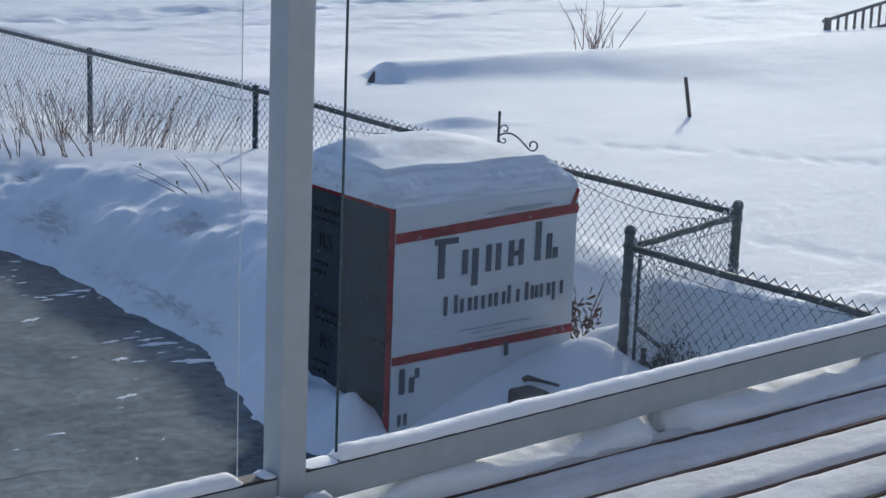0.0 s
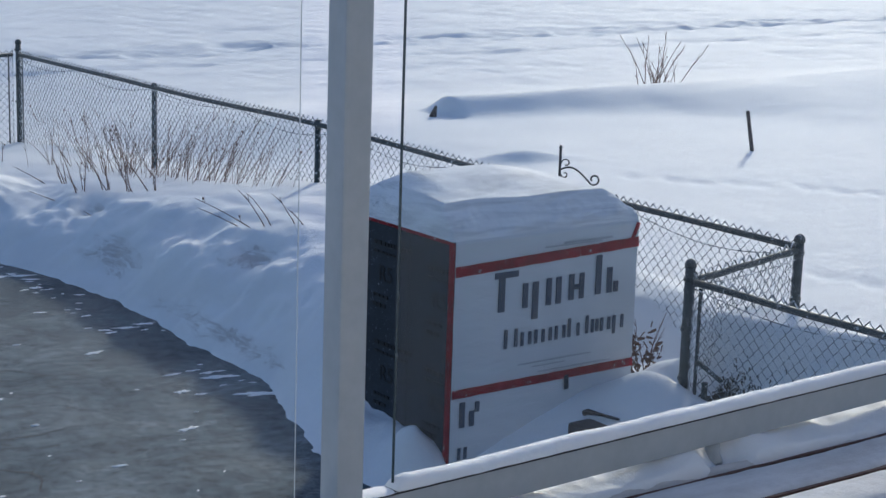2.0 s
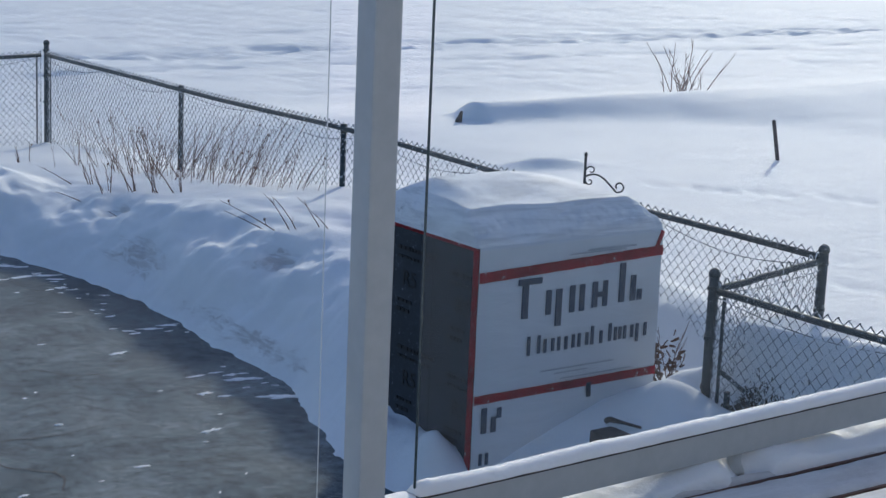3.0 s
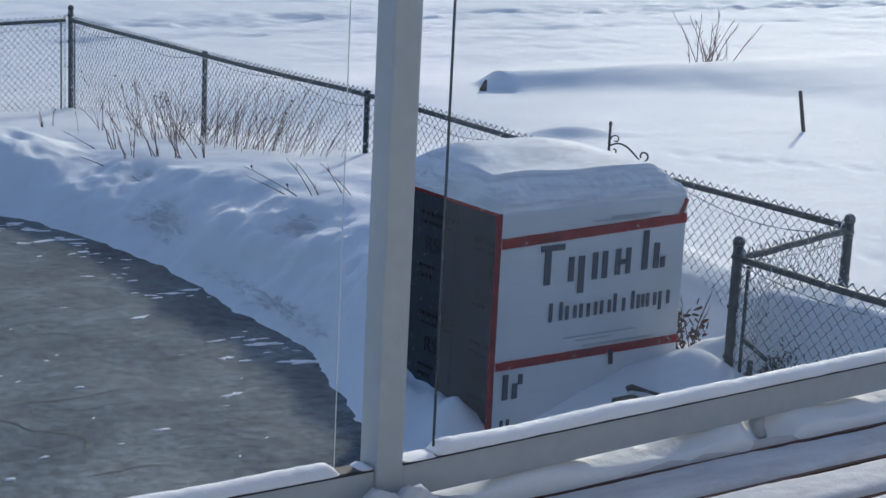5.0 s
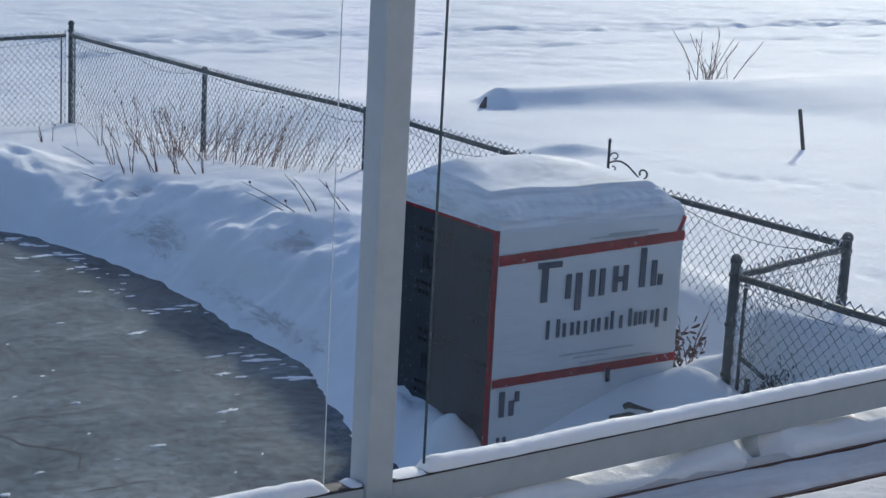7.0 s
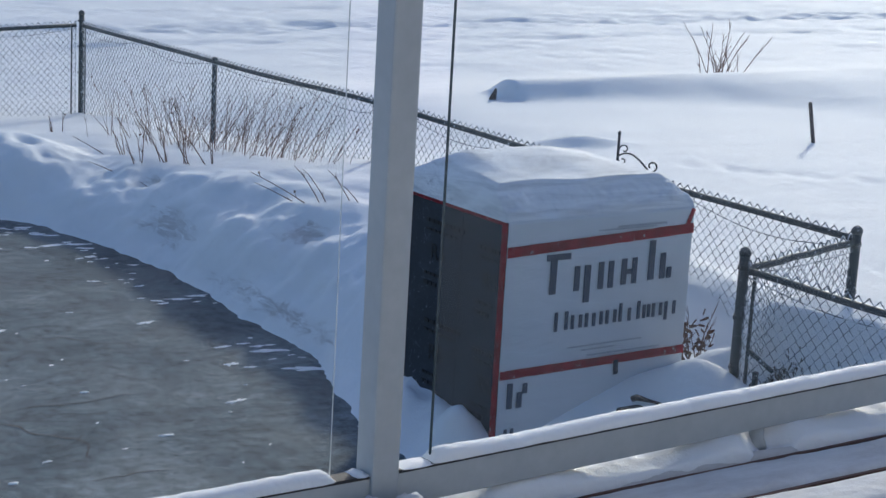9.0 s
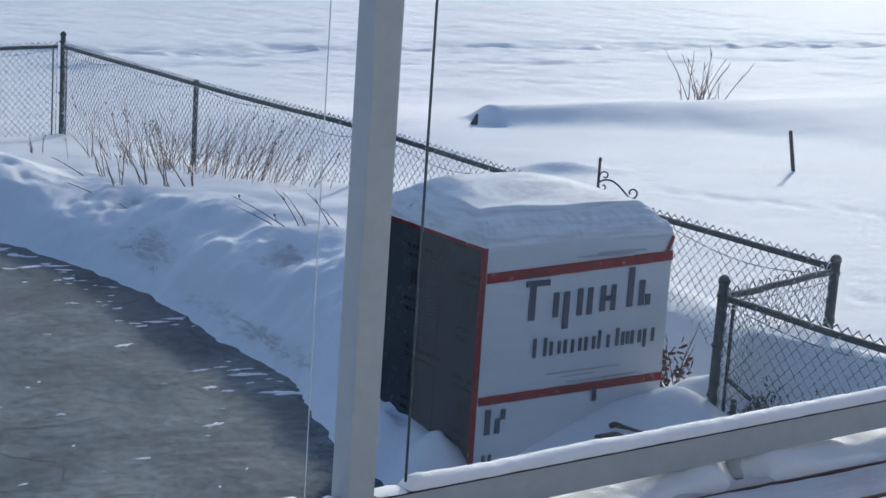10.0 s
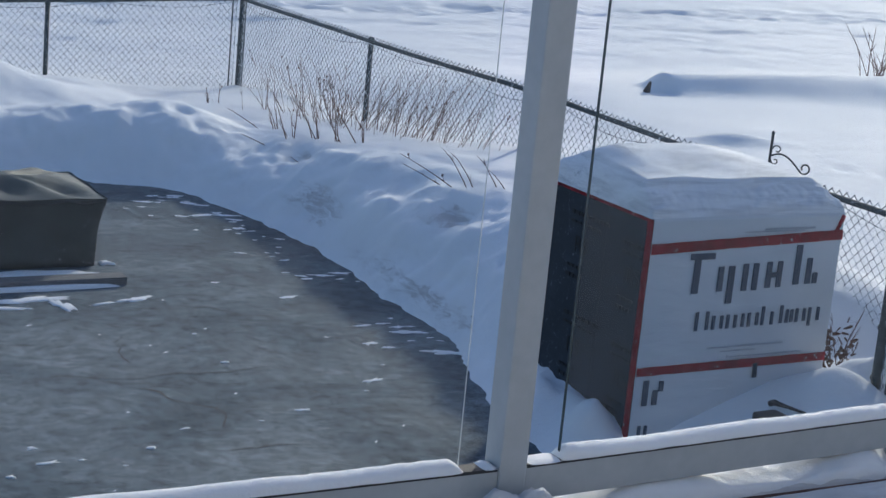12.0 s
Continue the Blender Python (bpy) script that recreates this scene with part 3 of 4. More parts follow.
def link_mesh(a, b, top, low):
    """Woven zigzag wires between two plan points; top and low are heights at each end."""
    a, b = Vector(a), Vector(b)
    run = (b - a).length
    along, across = (b - a).normalized(), Vector((-(b - a).y, (b - a).x)).normalized()
    verts, faces = [], []
    r = 0.0034
    for i in range(int(run / WEAVE) + 1):
        steps = int((top[0] - low[0]) / (MESH / 2))
        base = len(verts)
        bulge = 0.012 * noise.noise((i * 0.11, a.x, a.y))
        for k in range(steps + 1):
            s = min(max(i * WEAVE + (k % 2) * WEAVE / 2, 0), run)
            f = s / run
            z = top[0] + (top[1] - top[0]) * f + 0.056 - k * MESH / 2 - rail_dip(a.x + along.x * s, a.y + along.y * s)
            sway = bulge + (0.004 if k % 2 else -0.004) + 0.006 * noise.noise((s * 0.8, z, 3.0))
            p = a + along * s + across * sway
            for q in range(3):
                w = 2 * math.pi * q / 3
                verts.append((p.x + r * (1.7 if k < 2 else 1) * (along.x * math.cos(w) + across.x * math.sin(w)), p.y + r * (1.7 if k < 2 else 1) * (along.y * math.cos(w) + across.y * math.sin(w)), z))
        for k in range(steps):
            for q in range(3):
                faces.append((base + 3 * k + q, base + 3 * k + (q + 1) % 3, base + 3 * k + 3 + (q + 1) % 3, base + 3 * k + 3 + q))
        # mirrored wire closes the diamonds
        base = len(verts)
        for k in range(steps + 1):
            s = min(max(i * WEAVE - (k % 2) * WEAVE / 2, 0), run)
            f = s / run
            z = top[0] + (top[1] - top[0]) * f + 0.056 - k * MESH / 2 - rail_dip(a.x + along.x * s, a.y + along.y * s)
            p = a + along * s + across * (bulge + (-0.004 if k % 2 else 0.004))
            for q in range(3):
                w = 2 * math.pi * q / 3
                verts.append((p.x + r * (1.7 if k < 2 else 1) * (along.x * math.cos(w) + across.x * math.sin(w)), p.y + r * (1.7 if k < 2 else 1) * (along.y * math.cos(w) + across.y * math.sin(w)), z))
        for k in range(steps):
            for q in range(3):
                faces.append((base + 3 * k + q, base + 3 * k + (q + 1) % 3, base + 3 * k + 3 + (q + 1) % 3, base + 3 * k + 3 + q))
    me = bpy.data.meshes.new("link_mesh")
    me.from_pydata(verts, [], faces)
    me.materials.append(FENCE_WIRE)
    return me


def terminal_post(x, y, top, parent, low=-2.0):
    bm = tube([(x, y, low), (x, y, top - 0.045)], 0.031, 14)
    tube([(x, y, top - 0.05), (x, y, top - 0.03), (x, y, top - 0.012), (x, y, top)], [0.036, 0.036, 0.028, 0.008], 14, bm)
    post = part("terminal_post", bm, FENCE_PAINT, parent, "stout dark post with domed cap", True)
    for z in (top - 0.12, top - 0.42, top - 0.72):
        ring = tube([(x, y, z - 0.012), (x, y, z + 0.012)], 0.036, 14)
        block((x - 0.045, y - 0.008, z - 0.01), (x - 0.02, y + 0.008, z + 0.01), 0, ring)
        part("tension_band", ring, FENCE_PAINT, post)
    return post


def line_post(x, y, top, parent):
    bm = tube([(x, y, -2.0), (x, y, top - 0.03)], 0.026, 12)
    tube([(x, y, top - 0.05), (x, y, top - 0.02), (x, y, top + 0.03)], [0.030, 0.032, 0.027], 12, bm)
    return part("line_post", bm, FENCE_PAINT, parent, "", True)


def fence_run(a, b, top, tall, label, droop=0.11):
    f = thing("chain_link_fence", label, "fence", "fence runs round the yard")
    n = 14
    pts = [(a[0] + (b[0] - a[0]) * i / n, a[1] + (b[1] - a[1]) * i / n, top[0] + (top[1] - top[0]) * i / n + 0.003 * math.sin(i * 1.3) - rail_dip(a[0] + (b[0] - a[0]) * i / n, a[1] + (b[1] - a[1]) * i / n)) for i in range(n + 1)]
    part("top_rail", tube(pts, 0.0215, 10), FENCE_PAINT, f, "dark frosted top rail", True)
    me = link_mesh(a, b, top, (top[0] - tall, top[1] - tall))
    wires = new("wire_mesh", me)
    wires.parent = f
    tagged(wires, "grey diamond wire mesh")
    # loose wire that droops below the rail
    run = math.hypot(b[0] - a[0], b[1] - a[1])
    m = max(12, int(run / 0.09))
    sag = []
    for i in range(m + 1):
        q = i / m
        hang = 0.02 + droop * abs(math.sin(math.pi * q * run / 1.75 + 0.25)) ** 1.2 * (0.75 + 0.8 * noise.noise((math.floor(q * run / 1.75 + 0.08), a[0], a[1] + 0.4)))
        sag.append((a[0] + (b[0] - a[0]) * q - 0.012, a[1] + (b[1] - a[1]) * q - 0.012, top[0] + (top[1] - top[0]) * q - hang - rail_dip(a[0] + (b[0] - a[0]) * q, a[1] + (b[1] - a[1]) * q)))
    part("tension_wire", tube(sag, 0.0035, 5), FENCE_WIRE, f)
    return f


RAIL_Z = -0.655
long_run = fence_run((8.25, 7.3), (8.22, 19.22), (RAIL_Z, -0.675), 1.15, "long run of dark chain-link fence rising out of the snow")
terminal_post(8.265, 7.28, -0.57, long_run)
for y in (9.79, 12.84, 15.90):
    line_post(8.245, y, RAIL_Z - rail_dip(8.245, y), long_run)
terminal_post(8.22, 19.22, -0.50, long_run)
part("tension_bar", tube([(8.225, 19.12, -1.9), (8.225, 19.12, -0.69)], 0.009, 6), FENCE_PAINT, long_run)
far_run = fence_run((8.15, 19.22), (2.0, 19.22), (-0.675, -0.93), 1.15, "far run of chain-link fence behind a snow bank")
for x in (5.89, 3.0):
    line_post(x, 19.22, -0.675 - 0.0415 * (8.15 - x), far_run)
part("tension_bar", tube([(8.10, 19.22, -1.9), (8.10, 19.22, -0.69)], 0.009, 6), FENCE_PAINT, far_run)
jog_run = fence_run((7.23, 7.15), (8.24, 7.28), (-0.725, -0.675), 1.0, "short return of chain-link fence between two posts")
near_run = fence_run((7.2, 7.11), (7.2, 4.1), (-0.725, -0.715), 0.80, "chain-link panel with a heavy rail before a snow pile", 0.2)
terminal_post(7.195, 7.15, -0.59, near_run)
part("tension_bar", tube([(7.2, 7.06, -1.42), (7.2, 7.06, -0.75)], 0.012, 6), FENCE_PAINT, near_run)
part("tension_bar", tube([(7.2, 6.98, -1.45), (7.2, 6.98, -1.30)], 0.02, 6), FENCE_PAINT, near_run)
part("bottom_rail", tube([(7.2, 7.06, -1.19), (7.2, 6.96, -1.22), (7.2, 6.85, -1.26)], 0.014, 6), FENCE_PAINT, near_run)

# ---- deck and glass railing ----
deck = thing("deck_floor", "red-brown deck boards under patchy trodden snow", "deck", kind="structure")
BOARD = 0.195
bm = block((-2.6, -0.092, -0.038), (6.6, 0.092, 0.0), 0.004)
board_mesh = mesh_of(bm, "deck_board", DECK_WOOD)
for i in range(23):
    ob = new("deck_board", board_mesh)
    ob.parent = deck
    ob.location = (0, 3.265 - BOARD * i, 0)
# rim board in near-black, painting the dark gap between heap and lower rail
part("rim_board", block((-2.6, 3.276, -0.24), (6.6, 3.412, 0.004), 0.003), RIM_DARK, deck, "near-black rim board standing in for the shaded gap")
for i in range(3):
    x = (0.4, 3.0, 5.6)[i]
    part("support_post", block((x, 3.05, PATIO_Z), (x + 0.14, 3.19, -0.24), 0.006), LUMBER, deck)
part("beam", block((-2.6, 3.05, -0.24), (6.6, 3.19, -0.045), 0.004), LUMBER, deck)


def deck_snow():
    xs = np.concatenate([np.arange(-2.55, 1.0, 0.06), np.arange(1.0, 6.5, 0.014)])
    ys = np.concatenate([np.arange(-1.05, 2.3, 0.0195), np.arange(2.3, 3.20, 0.006)])
    X, Y = np.meshgrid(xs, ys, indexing="ij")
    off = np.abs(((Y - 3.265 + BOARD / 2 + BOARD * 40) % BOARD) - 0.0)
    off = np.minimum(off, BOARD - off)
    T = 0.017 + 0.010 * fbm(X * 2.2, Y * 5, 4) + 0.003 * fbm(X * 20, Y * 26, 3)
    T = T - 0.016 * np.exp(-((off / 0.026) ** 2)) - 0.06 * np.exp(-((off / (0.0105 + 0.004 * fbm(X * 7, Y * 5, 4))) ** 2))
    T = T + 0.135 * hill(X, Y, 2.168, 3.14, 0.075, 0.05) ** 0.7 * (1 + 0.9 * fbm(X * 14, Y * 14, 4)) + 0.03 * hill(X, Y, 2.36, 3.16, 0.06, 0.04)
    return grid_mesh("deck_snow", xs, ys, T, SNOW_TRODDEN)


tagged(new("deck_snow", deck_snow()), "thin trodden snow lying on the deck boards", "snow", kind="stuff")


def railing_heap():
    """Soft roll of snow on the outermost board, under the railing."""
    xs, ys = np.arange(-2.55, 6.5, 0.012), np.arange(3.165, 3.43, 0.006)
    X, Y = np.meshgrid(xs, ys, indexing="ij")
    middle = 3.232 + 0.0419 * (X - 2.16) + 0.02 * fbm(X * 1.7, X * 0.0 + 4, 2)
    tall = 0.052 * np.clip(1 + 1.2 * fbm(X * 2.6 + 3, X * 0.0 + 1, 3, 0.5), 0.45, 1.5)
    across = np.where(Y < middle, (middle - Y) / (0.036 + 0.45 * (middle - 3.2)), (Y - middle) / 0.05)
    T = tall * np.exp(-0.5 * across ** 2) + 0.014 + 0.012 * fbm(X * 6, Y * 9, 3) + 0.003 * fbm(X * 25, Y * 25, 3)
    T = T - 0.075 * hill(X, Y, 3.43, 3.215, 0.065, 0.075)
    T = T - 0.085 * np.exp(-(((Y - 3.1675) / (0.0125 + 0.004 * fbm(X * 7, X * 0.0, 3))) ** 2)) - 0.10 * ease((Y - 3.385) / 0.04)
    return grid_mesh("railing_heap", xs, ys, T, SNOW_FINE)


tagged(new("snow_heap", railing_heap()), "smooth snow heaped along the deck edge under the railing", "snow", kind="stuff")

POST_X, POST_Y, POST_W = 2.1575, 3.2165, 0.0365
TILT_RIGHT = radians(2.4)


railing = thing("glass_railing", "light grey aluminium railing with clear frameless glass panels", "railing")
bm = block((POST_X - POST_W, POST_Y - POST_W, 0.0), (POST_X + POST_W, POST_Y + POST_W, 1.48), 0.005)
post = part("post", bm, ALU, railing, "square light grey post")
part("base_plate", block((POST_X - 0.06, POST_Y - 0.06, 0.001), (POST_X + 0.06, POST_Y + 0.06, 0.012), 0.003), ALU, post)
part("post_cap", block((POST_X - 0.0415, POST_Y - 0.0415, 1.48), (POST_X + 0.0415, POST_Y + 0.0415, 1.50), 0.005), ALU, post)


def rail_piece(x0, x1, name, turn):
    """A lower rail in its own frame: x along the rail from the post, y across."""
    m = Matrix.Translation((POST_X, POST_Y - 0.0065, 0)) @ Matrix.Rotation(turn, 4, "Z")

    def put(part_name, bm, mat, label="", parent=railing, smooth=False):
        bmesh.ops.transform(bm, matrix=m, verts=bm.verts)
        return part(part_name, bm, mat, parent, label, smooth)

    rail = put("lower_rail", block((x0, -0.024, 0.062), (x1, 0.026, 0.150), 0.004), ALU, "hollow grey lower rail")
    put("gasket", block((x0 + 0.004, -0.0255, 0.1455), (x1 - 0.004, 0.020, 0.1535)), GASKET, "black gasket line", rail)
    return m, put


m_right, put = rail_piece(POST_W, 4.2, "right", TILT_RIGHT)
put("glass_pane", block((0.1495, -0.001, 0.13), (3.98, 0.009, 1.46)), GLASS, "clear dusty glass pane")
put("pane_edge", block((0.147, -0.0002, 0.15), (0.1493, 0.0072, 1.46)), EDGE_DARK, "dark glass edge")
for x in (1.27, 3.0):
    foot = tube([(x, 0, 0.0), (x, 0, 0.012), (x, 0, 0.03), (x, 0, 0.064)], [0.033, 0.030, 0.021, 0.020], 14)
    put("support_foot", foot, ALU, "small round support foot", smooth=True)
m_left, put = rail_piece(-3.4, -POST_W, "left", 0.0)
put("glass_pane", block((-3.2, -0.001, 0.13), (-0.1352, 0.005, 1.46)), GLASS, "clear dusty glass pane")
# thin pale strip in front of the edge, a painted highlight
put("pane_edge", block((-0.1350, -0.0022, 0.15), (-0.1328, -0.0012, 1.46)), EDGE_LIT, "pale glass edge")
for ob in railing.children:
    if ob.name.startswith("glass_pane"):
        ob.visible_shadow = False


def rail_snow(x0, x1, m, tall, seed):
    """A rounded roll of snow on the lower rail."""
    xs = np.linspace(x0, x1, int((x1 - x0) / 0.012))
    bm, rings = bmesh.new(), []
    for x in xs:
        end = min((x - x0) / 0.03, (x1 - x) / 0.03, 1.0)
        end = math.sqrt(max(end, 0.02))
        h = tall * end * (1 + 0.28 * noise.noise((x * 3.5, seed, 0)) + 0.10 * noise.noise((x * 30, seed, 3)))
        ring = []
        for k in range(9):
            a = math.pi * k / 8
            wob = 1 + 0.10 * noise.noise((x * 14, k * 0.6, seed))
            ring.append(bm.verts.new(m @ Vector((x, -0.0305 * math.cos(a) * wob * (0.8 + 0.2 * end), 0.152 + h * math.sin(a) ** 0.7 if 0 < k < 8 else 0.1525))))
        rings.append(ring)
    for a, b in zip(rings, rings[1:]):
        for k in range(8):
            bm.faces.new((a[k], a[k + 1], b[k + 1], b[k]))
    bm.faces.new(rings[0])
    bm.faces.new(rings[-1][::-1])
    return bm


for x0, x1, m, tall, seed in ((0.14, 4.1, m_right, 0.026, 1.0), (0.040, 0.145, m_right, 0.004, 4.0), (-3.3, -0.13, m_left, 0.026, 7.0), (-0.078, -0.039, m_left, 0.013, 9.0)):
    roll = part("rail_snow", rail_snow(x0, x1, m, tall, seed), SNOW_FINE, None, "", True)
    tagged(roll, "roll of snow lying on the lower rail", "snow", kind="stuff")

# ---- stems and shrubs ----


def stem(base, height, lean, turn, r=0.005, bend=0.2, bm=None, twigs=2, seed=0):
    bm = bm or bmesh.new()
    g = random.Random(seed)
    d = Vector((math.cos(turn), math.sin(turn), 0))
    pts = []
    n = 7
    for i in range(n + 1):
        f = i / n
        w = Vector((noise.noise((seed * 3.1, f * 3, 0)), noise.noise((seed * 3.1, f * 3, 7)), 0)) * 0.05 * height
        pts.append(Vector(base) + Vector((0, 0, -0.05 + (height + 0.05) * f * (1 - 0.25 * abs(bend) * f))) + d * height * (lean * f + bend * f * f) + w * f)
    tube(pts, [r * (1 - 0.65 * i / n) for i in range(n + 1)], 5, bm)
    for k in range(twigs):
        i = g.randint(2, n - 1)
        p, t2 = pts[i], turn + g.uniform(-1.6, 1.6)
        L = height * g.uniform(0.15, 0.35)
        q = p + Vector((math.cos(t2) * L * 0.5, math.sin(t2) * L * 0.5, L * 0.8))
        tube([p, p.lerp(q, 0.5) + Vector((0, 0, -0.03 * L)), q], [r * 0.6, r * 0.45, r * 0.25], 4, bm)
        if g.random() < 0.07:
            block(q - Vector((0.006, 0.006, 0.008)), q + Vector((0.006, 0.006, 0.010)), 0, bm)
    return bm


def dry_shrub(x, y, count, spread, tall, label, seed, r=0.005, lean=0.25, toward=None):
    g = random.Random(seed)
    bm = bmesh.new()
    for i in range(count):
        px, py = x + g.gauss(0, spread * 0.5), y + g.gauss(0, spread)
        stem((px, py, on_ground(px, py)), tall * g.uniform(0.45, 1.1), g.uniform(-0.05, lean * 1.6), g.uniform(0, 6.28) if toward is None else g.gauss(toward, 0.7), r * g.uniform(0.7, 1.2), g.uniform(-0.1, 0.25), bm, g.randint(1, 4), seed * 31 + i)
    ob = part("dry_shrub", bm, TWIG, None, label, True)
    return tagged(ob, label, "shrub", "dry shrubs in the snow")


AWAY, ASIDE = 2.46, -0.68
for i, (x, y, count, spread, tall, toward) in enumerate(((7.5, 16.6, 8, 0.22, 0.62, AWAY), (7.6, 15.9, 14, 0.14, 0.72, AWAY), (7.85, 15.75, 14, 0.08, 0.55, None), (7.7, 15.3, 14, 0.2, 0.72, None), (7.8, 14.8, 20, 0.22, 0.66, ASIDE), (7.75, 14.3, 20, 0.22, 0.66, ASIDE), (7.8, 13.8, 18, 0.22, 0.62, ASIDE), (7.85, 13.25, 10, 0.2, 0.45, ASIDE))):
    dry_shrub(x, y, int(count * 1.4), spread * 1.15, tall * 0.88, "clump of leafless red-brown stems against the fence", 40 + i, 0.0030, 0.5, toward)
for i, (x, y, count, tall) in enumerate(((6.82, 14.95, 3, 0.26), (6.72, 14.3, 4, 0.40), (6.86, 14.1, 4, 0.46), (7.02, 13.9, 4, 0.5), (7.1, 13.75, 3, 0.42))):
    dry_shrub(x, y, count, 0.05, tall, "sparse arching stems on the snow bank", 70 + i, 0.006, 0.62, AWAY)
dry_shrub(8.6, 11.3, 6, 0.14, 0.36, "thin seed-headed weeds beyond the fence", 60, 0.004)
dry_shrub(7.2, 17.4, 4, 0.12, 0.18, "low sprig poking through the snow", 61, 0.006)

for i, (x, y, tall, lean, turn) in enumerate(((6.80, 11.42, 0.22, 1.9, AWAY), (6.81, 11.60, 0.13, 2.6, AWAY), (6.86, 11.38, 0.30, 0.45, AWAY), (6.9, 11.35, 0.26, 0.5, AWAY), (7.02, 11.2, 0.24, 0.5, AWAY), (7.05, 11.1, 0.14, 0.9, AWAY), (6.5, 14.3, 0.06, 4.5, AWAY), (6.56, 13.7, 0.04, 3.0, AWAY), (6.62, 11.0, 0.03, 5.0, ASIDE), (6.75, 15.05, 0.16, 2.0, AWAY))):
    ob = part("bare_twig", stem((x, y, on_ground(x, y)), tall, lean, turn, 0.0055, 0.3, None, 2, 200 + i), TWIG, None, "", True)
    tagged(ob, "bent bare twig sticking out of the snow bank", "twig", "twigs on the bank")


def dead_weed(x, y, tall, seed):
    g = random.Random(seed)
    z = on_ground(x, y)
    weed = thing("dead_weed", "withered weed with curled brown leaves beside the box", "plant")
    bm = bmesh.new()
    tips = []
    for i in range(7):
        turn, h = g.uniform(0, 6.28), tall * g.uniform(0.5, 1.0)
        stem((x + g.uniform(-0.03, 0.03), y + g.uniform(-0.03, 0.03), z), h, 0.22, turn, 0.004, 0.1, bm, 3, seed + i)
        tips.append(Vector((x + math.cos(turn) * h * 0.22, y + math.sin(turn) * h * 0.22, z + h * 0.75)))
    part("stems", bm, TWIG, weed, "", True)
    for i in range(75):
        t = g.choice(tips) + Vector((g.gauss(0, 0.03), g.gauss(0, 0.03), g.gauss(-0.13, 0.06)))
        t.z = max(t.z, z + 0.03)
        lb = bmesh.new()
        s = g.uniform(0.010, 0.021)
        ax = Vector((g.gauss(0, 1), g.gauss(0, 1), g.gauss(0, 1))).normalized()
        side = ax.orthogonal().normalized()
        up = ax.cross(side)
        pr = [[lb.verts.new(t + ax * s * (k - 1.5) + side * s * 0.55 * w * (1, 1.2, 1, 0.3)[k] + up * s * 0.4 * (abs(w) + 0.3 * k)) for w in (-1, 0, 1)] for k in range(4)]
        for p, q in zip(pr, pr[1:]):
            for k in range(2):
                lb.faces.new((p[k], p[k + 1], q[k + 1], q[k]))
        bmesh.ops.solidify(lb, geom=lb.faces[:], thickness=0.002)
        part("leaf", lb, LEAF, weed)
    return weed


dead_weed(7.54, 7.88, 0.46, 500)

# matted growth at the foot of the pile, inside the near fence
# spread along the foot to stand in for the pile's shaded undercut too
bm = bmesh.new()
g = random.Random(77)
for i in range(2600):
    x, y = 7.315 + g.gauss(0, 0.045), 7.03 - abs(g.gauss(0, 0.30))
    z = on_ground(x, y)
    t, L = g.uniform(0, 6.28), g.uniform(0.012, 0.04)
    tube([(x, y, z - 0.02), (x + math.cos(t) * L * 0.5, y + math.sin(t) * L * 0.5, z + L * 0.6), (x + math.cos(t) * L, y + math.sin(t) * L, z + L * 0.35)], [0.004, 0.004, 0.0015], 3, bm)
tagged(part("matted_weeds", bm, GRASS), "dark matted weeds at the foot of the snow pile", "weeds", kind="stuff")

# far shrub on the ridge
dry_shrub(17.35, 18.1, 17, 0.22, 0.78, "leafless shrub standing behind the far snow ridge", 90, 0.008, 0.55)

# ---- things in the field ----


def leaning_stake():
    bm = bmesh.new()
    base = Vector((14.39, 13.44, on_ground(14.39, 13.44) - 0.2))
    top = Vector((14.315, 13.52, -0.935))
    tube([base, base.lerp(top, 0.5), top - (top - base) * 0.02, top], [0.022, 0.022, 0.021, 0.016], 8, bm)
    return tagged(part("stake", bm, STAKE_WOOD), "dark leaning wooden stake in open snow", "stake")


leaning_stake()


def scroll_hook():
    h = thing("garden_hook", "black wrought iron plant hanger half sunk in snow", "garden hook")
    x, y, z = 10.9, 12.68, -1.30
    side = Vector((0.78, -0.63, 0))
    part("stake", tube([(x, y, z - 0.5), (x, y, z + 0.30)], 0.013, 8), IRON, h, "", True)
    part("finial", tube([(x, y, z + 0.29), (x, y, z + 0.31), (x, y, z + 0.335)], [0.011, 0.018, 0.006], 8), IRON, h, "", True)
    o = Vector((x, y, 0))
    arm = []
    for i in range(15):
        f = i / 14
        arm.append(o + side * (0.01 + 0.30 * f) + Vector((0, 0, z + 0.02 + 0.11 * math.sin(math.pi * (0.25 + 0.85 * f)) - 0.03 * f)))
    end = arm[-1]
    for i in range(1, 16):
        a = -math.pi * 0.5 + i * 0.36
        rr = 0.055 * (1 - i / 26)
        arm.append(end + side * (0.02 + rr * math.cos(a)) + Vector((0, 0, 0.055 + rr * math.sin(a))))
    part("arm", tube(arm, 0.009, 7), IRON, h, "scrolled arm", True)
    for cz, rad, sgn in ((0.16, 0.045, 1), (0.05, 0.035, -1)):
        c = o + side * (rad + 0.012) + Vector((0, 0, z + cz))
        part("scroll", tube([c + side * (-rad * (1 - k / 24)) * math.cos(k * 0.36) + Vector((0, 0, sgn * rad * (1 - k / 24) * math.sin(k * 0.36))) for k in range(16)], 0.007, 6), IRON, h, "", True)
    return h


scroll_hook()

bm = bmesh.new()
mx, my = 12.60, 17.13
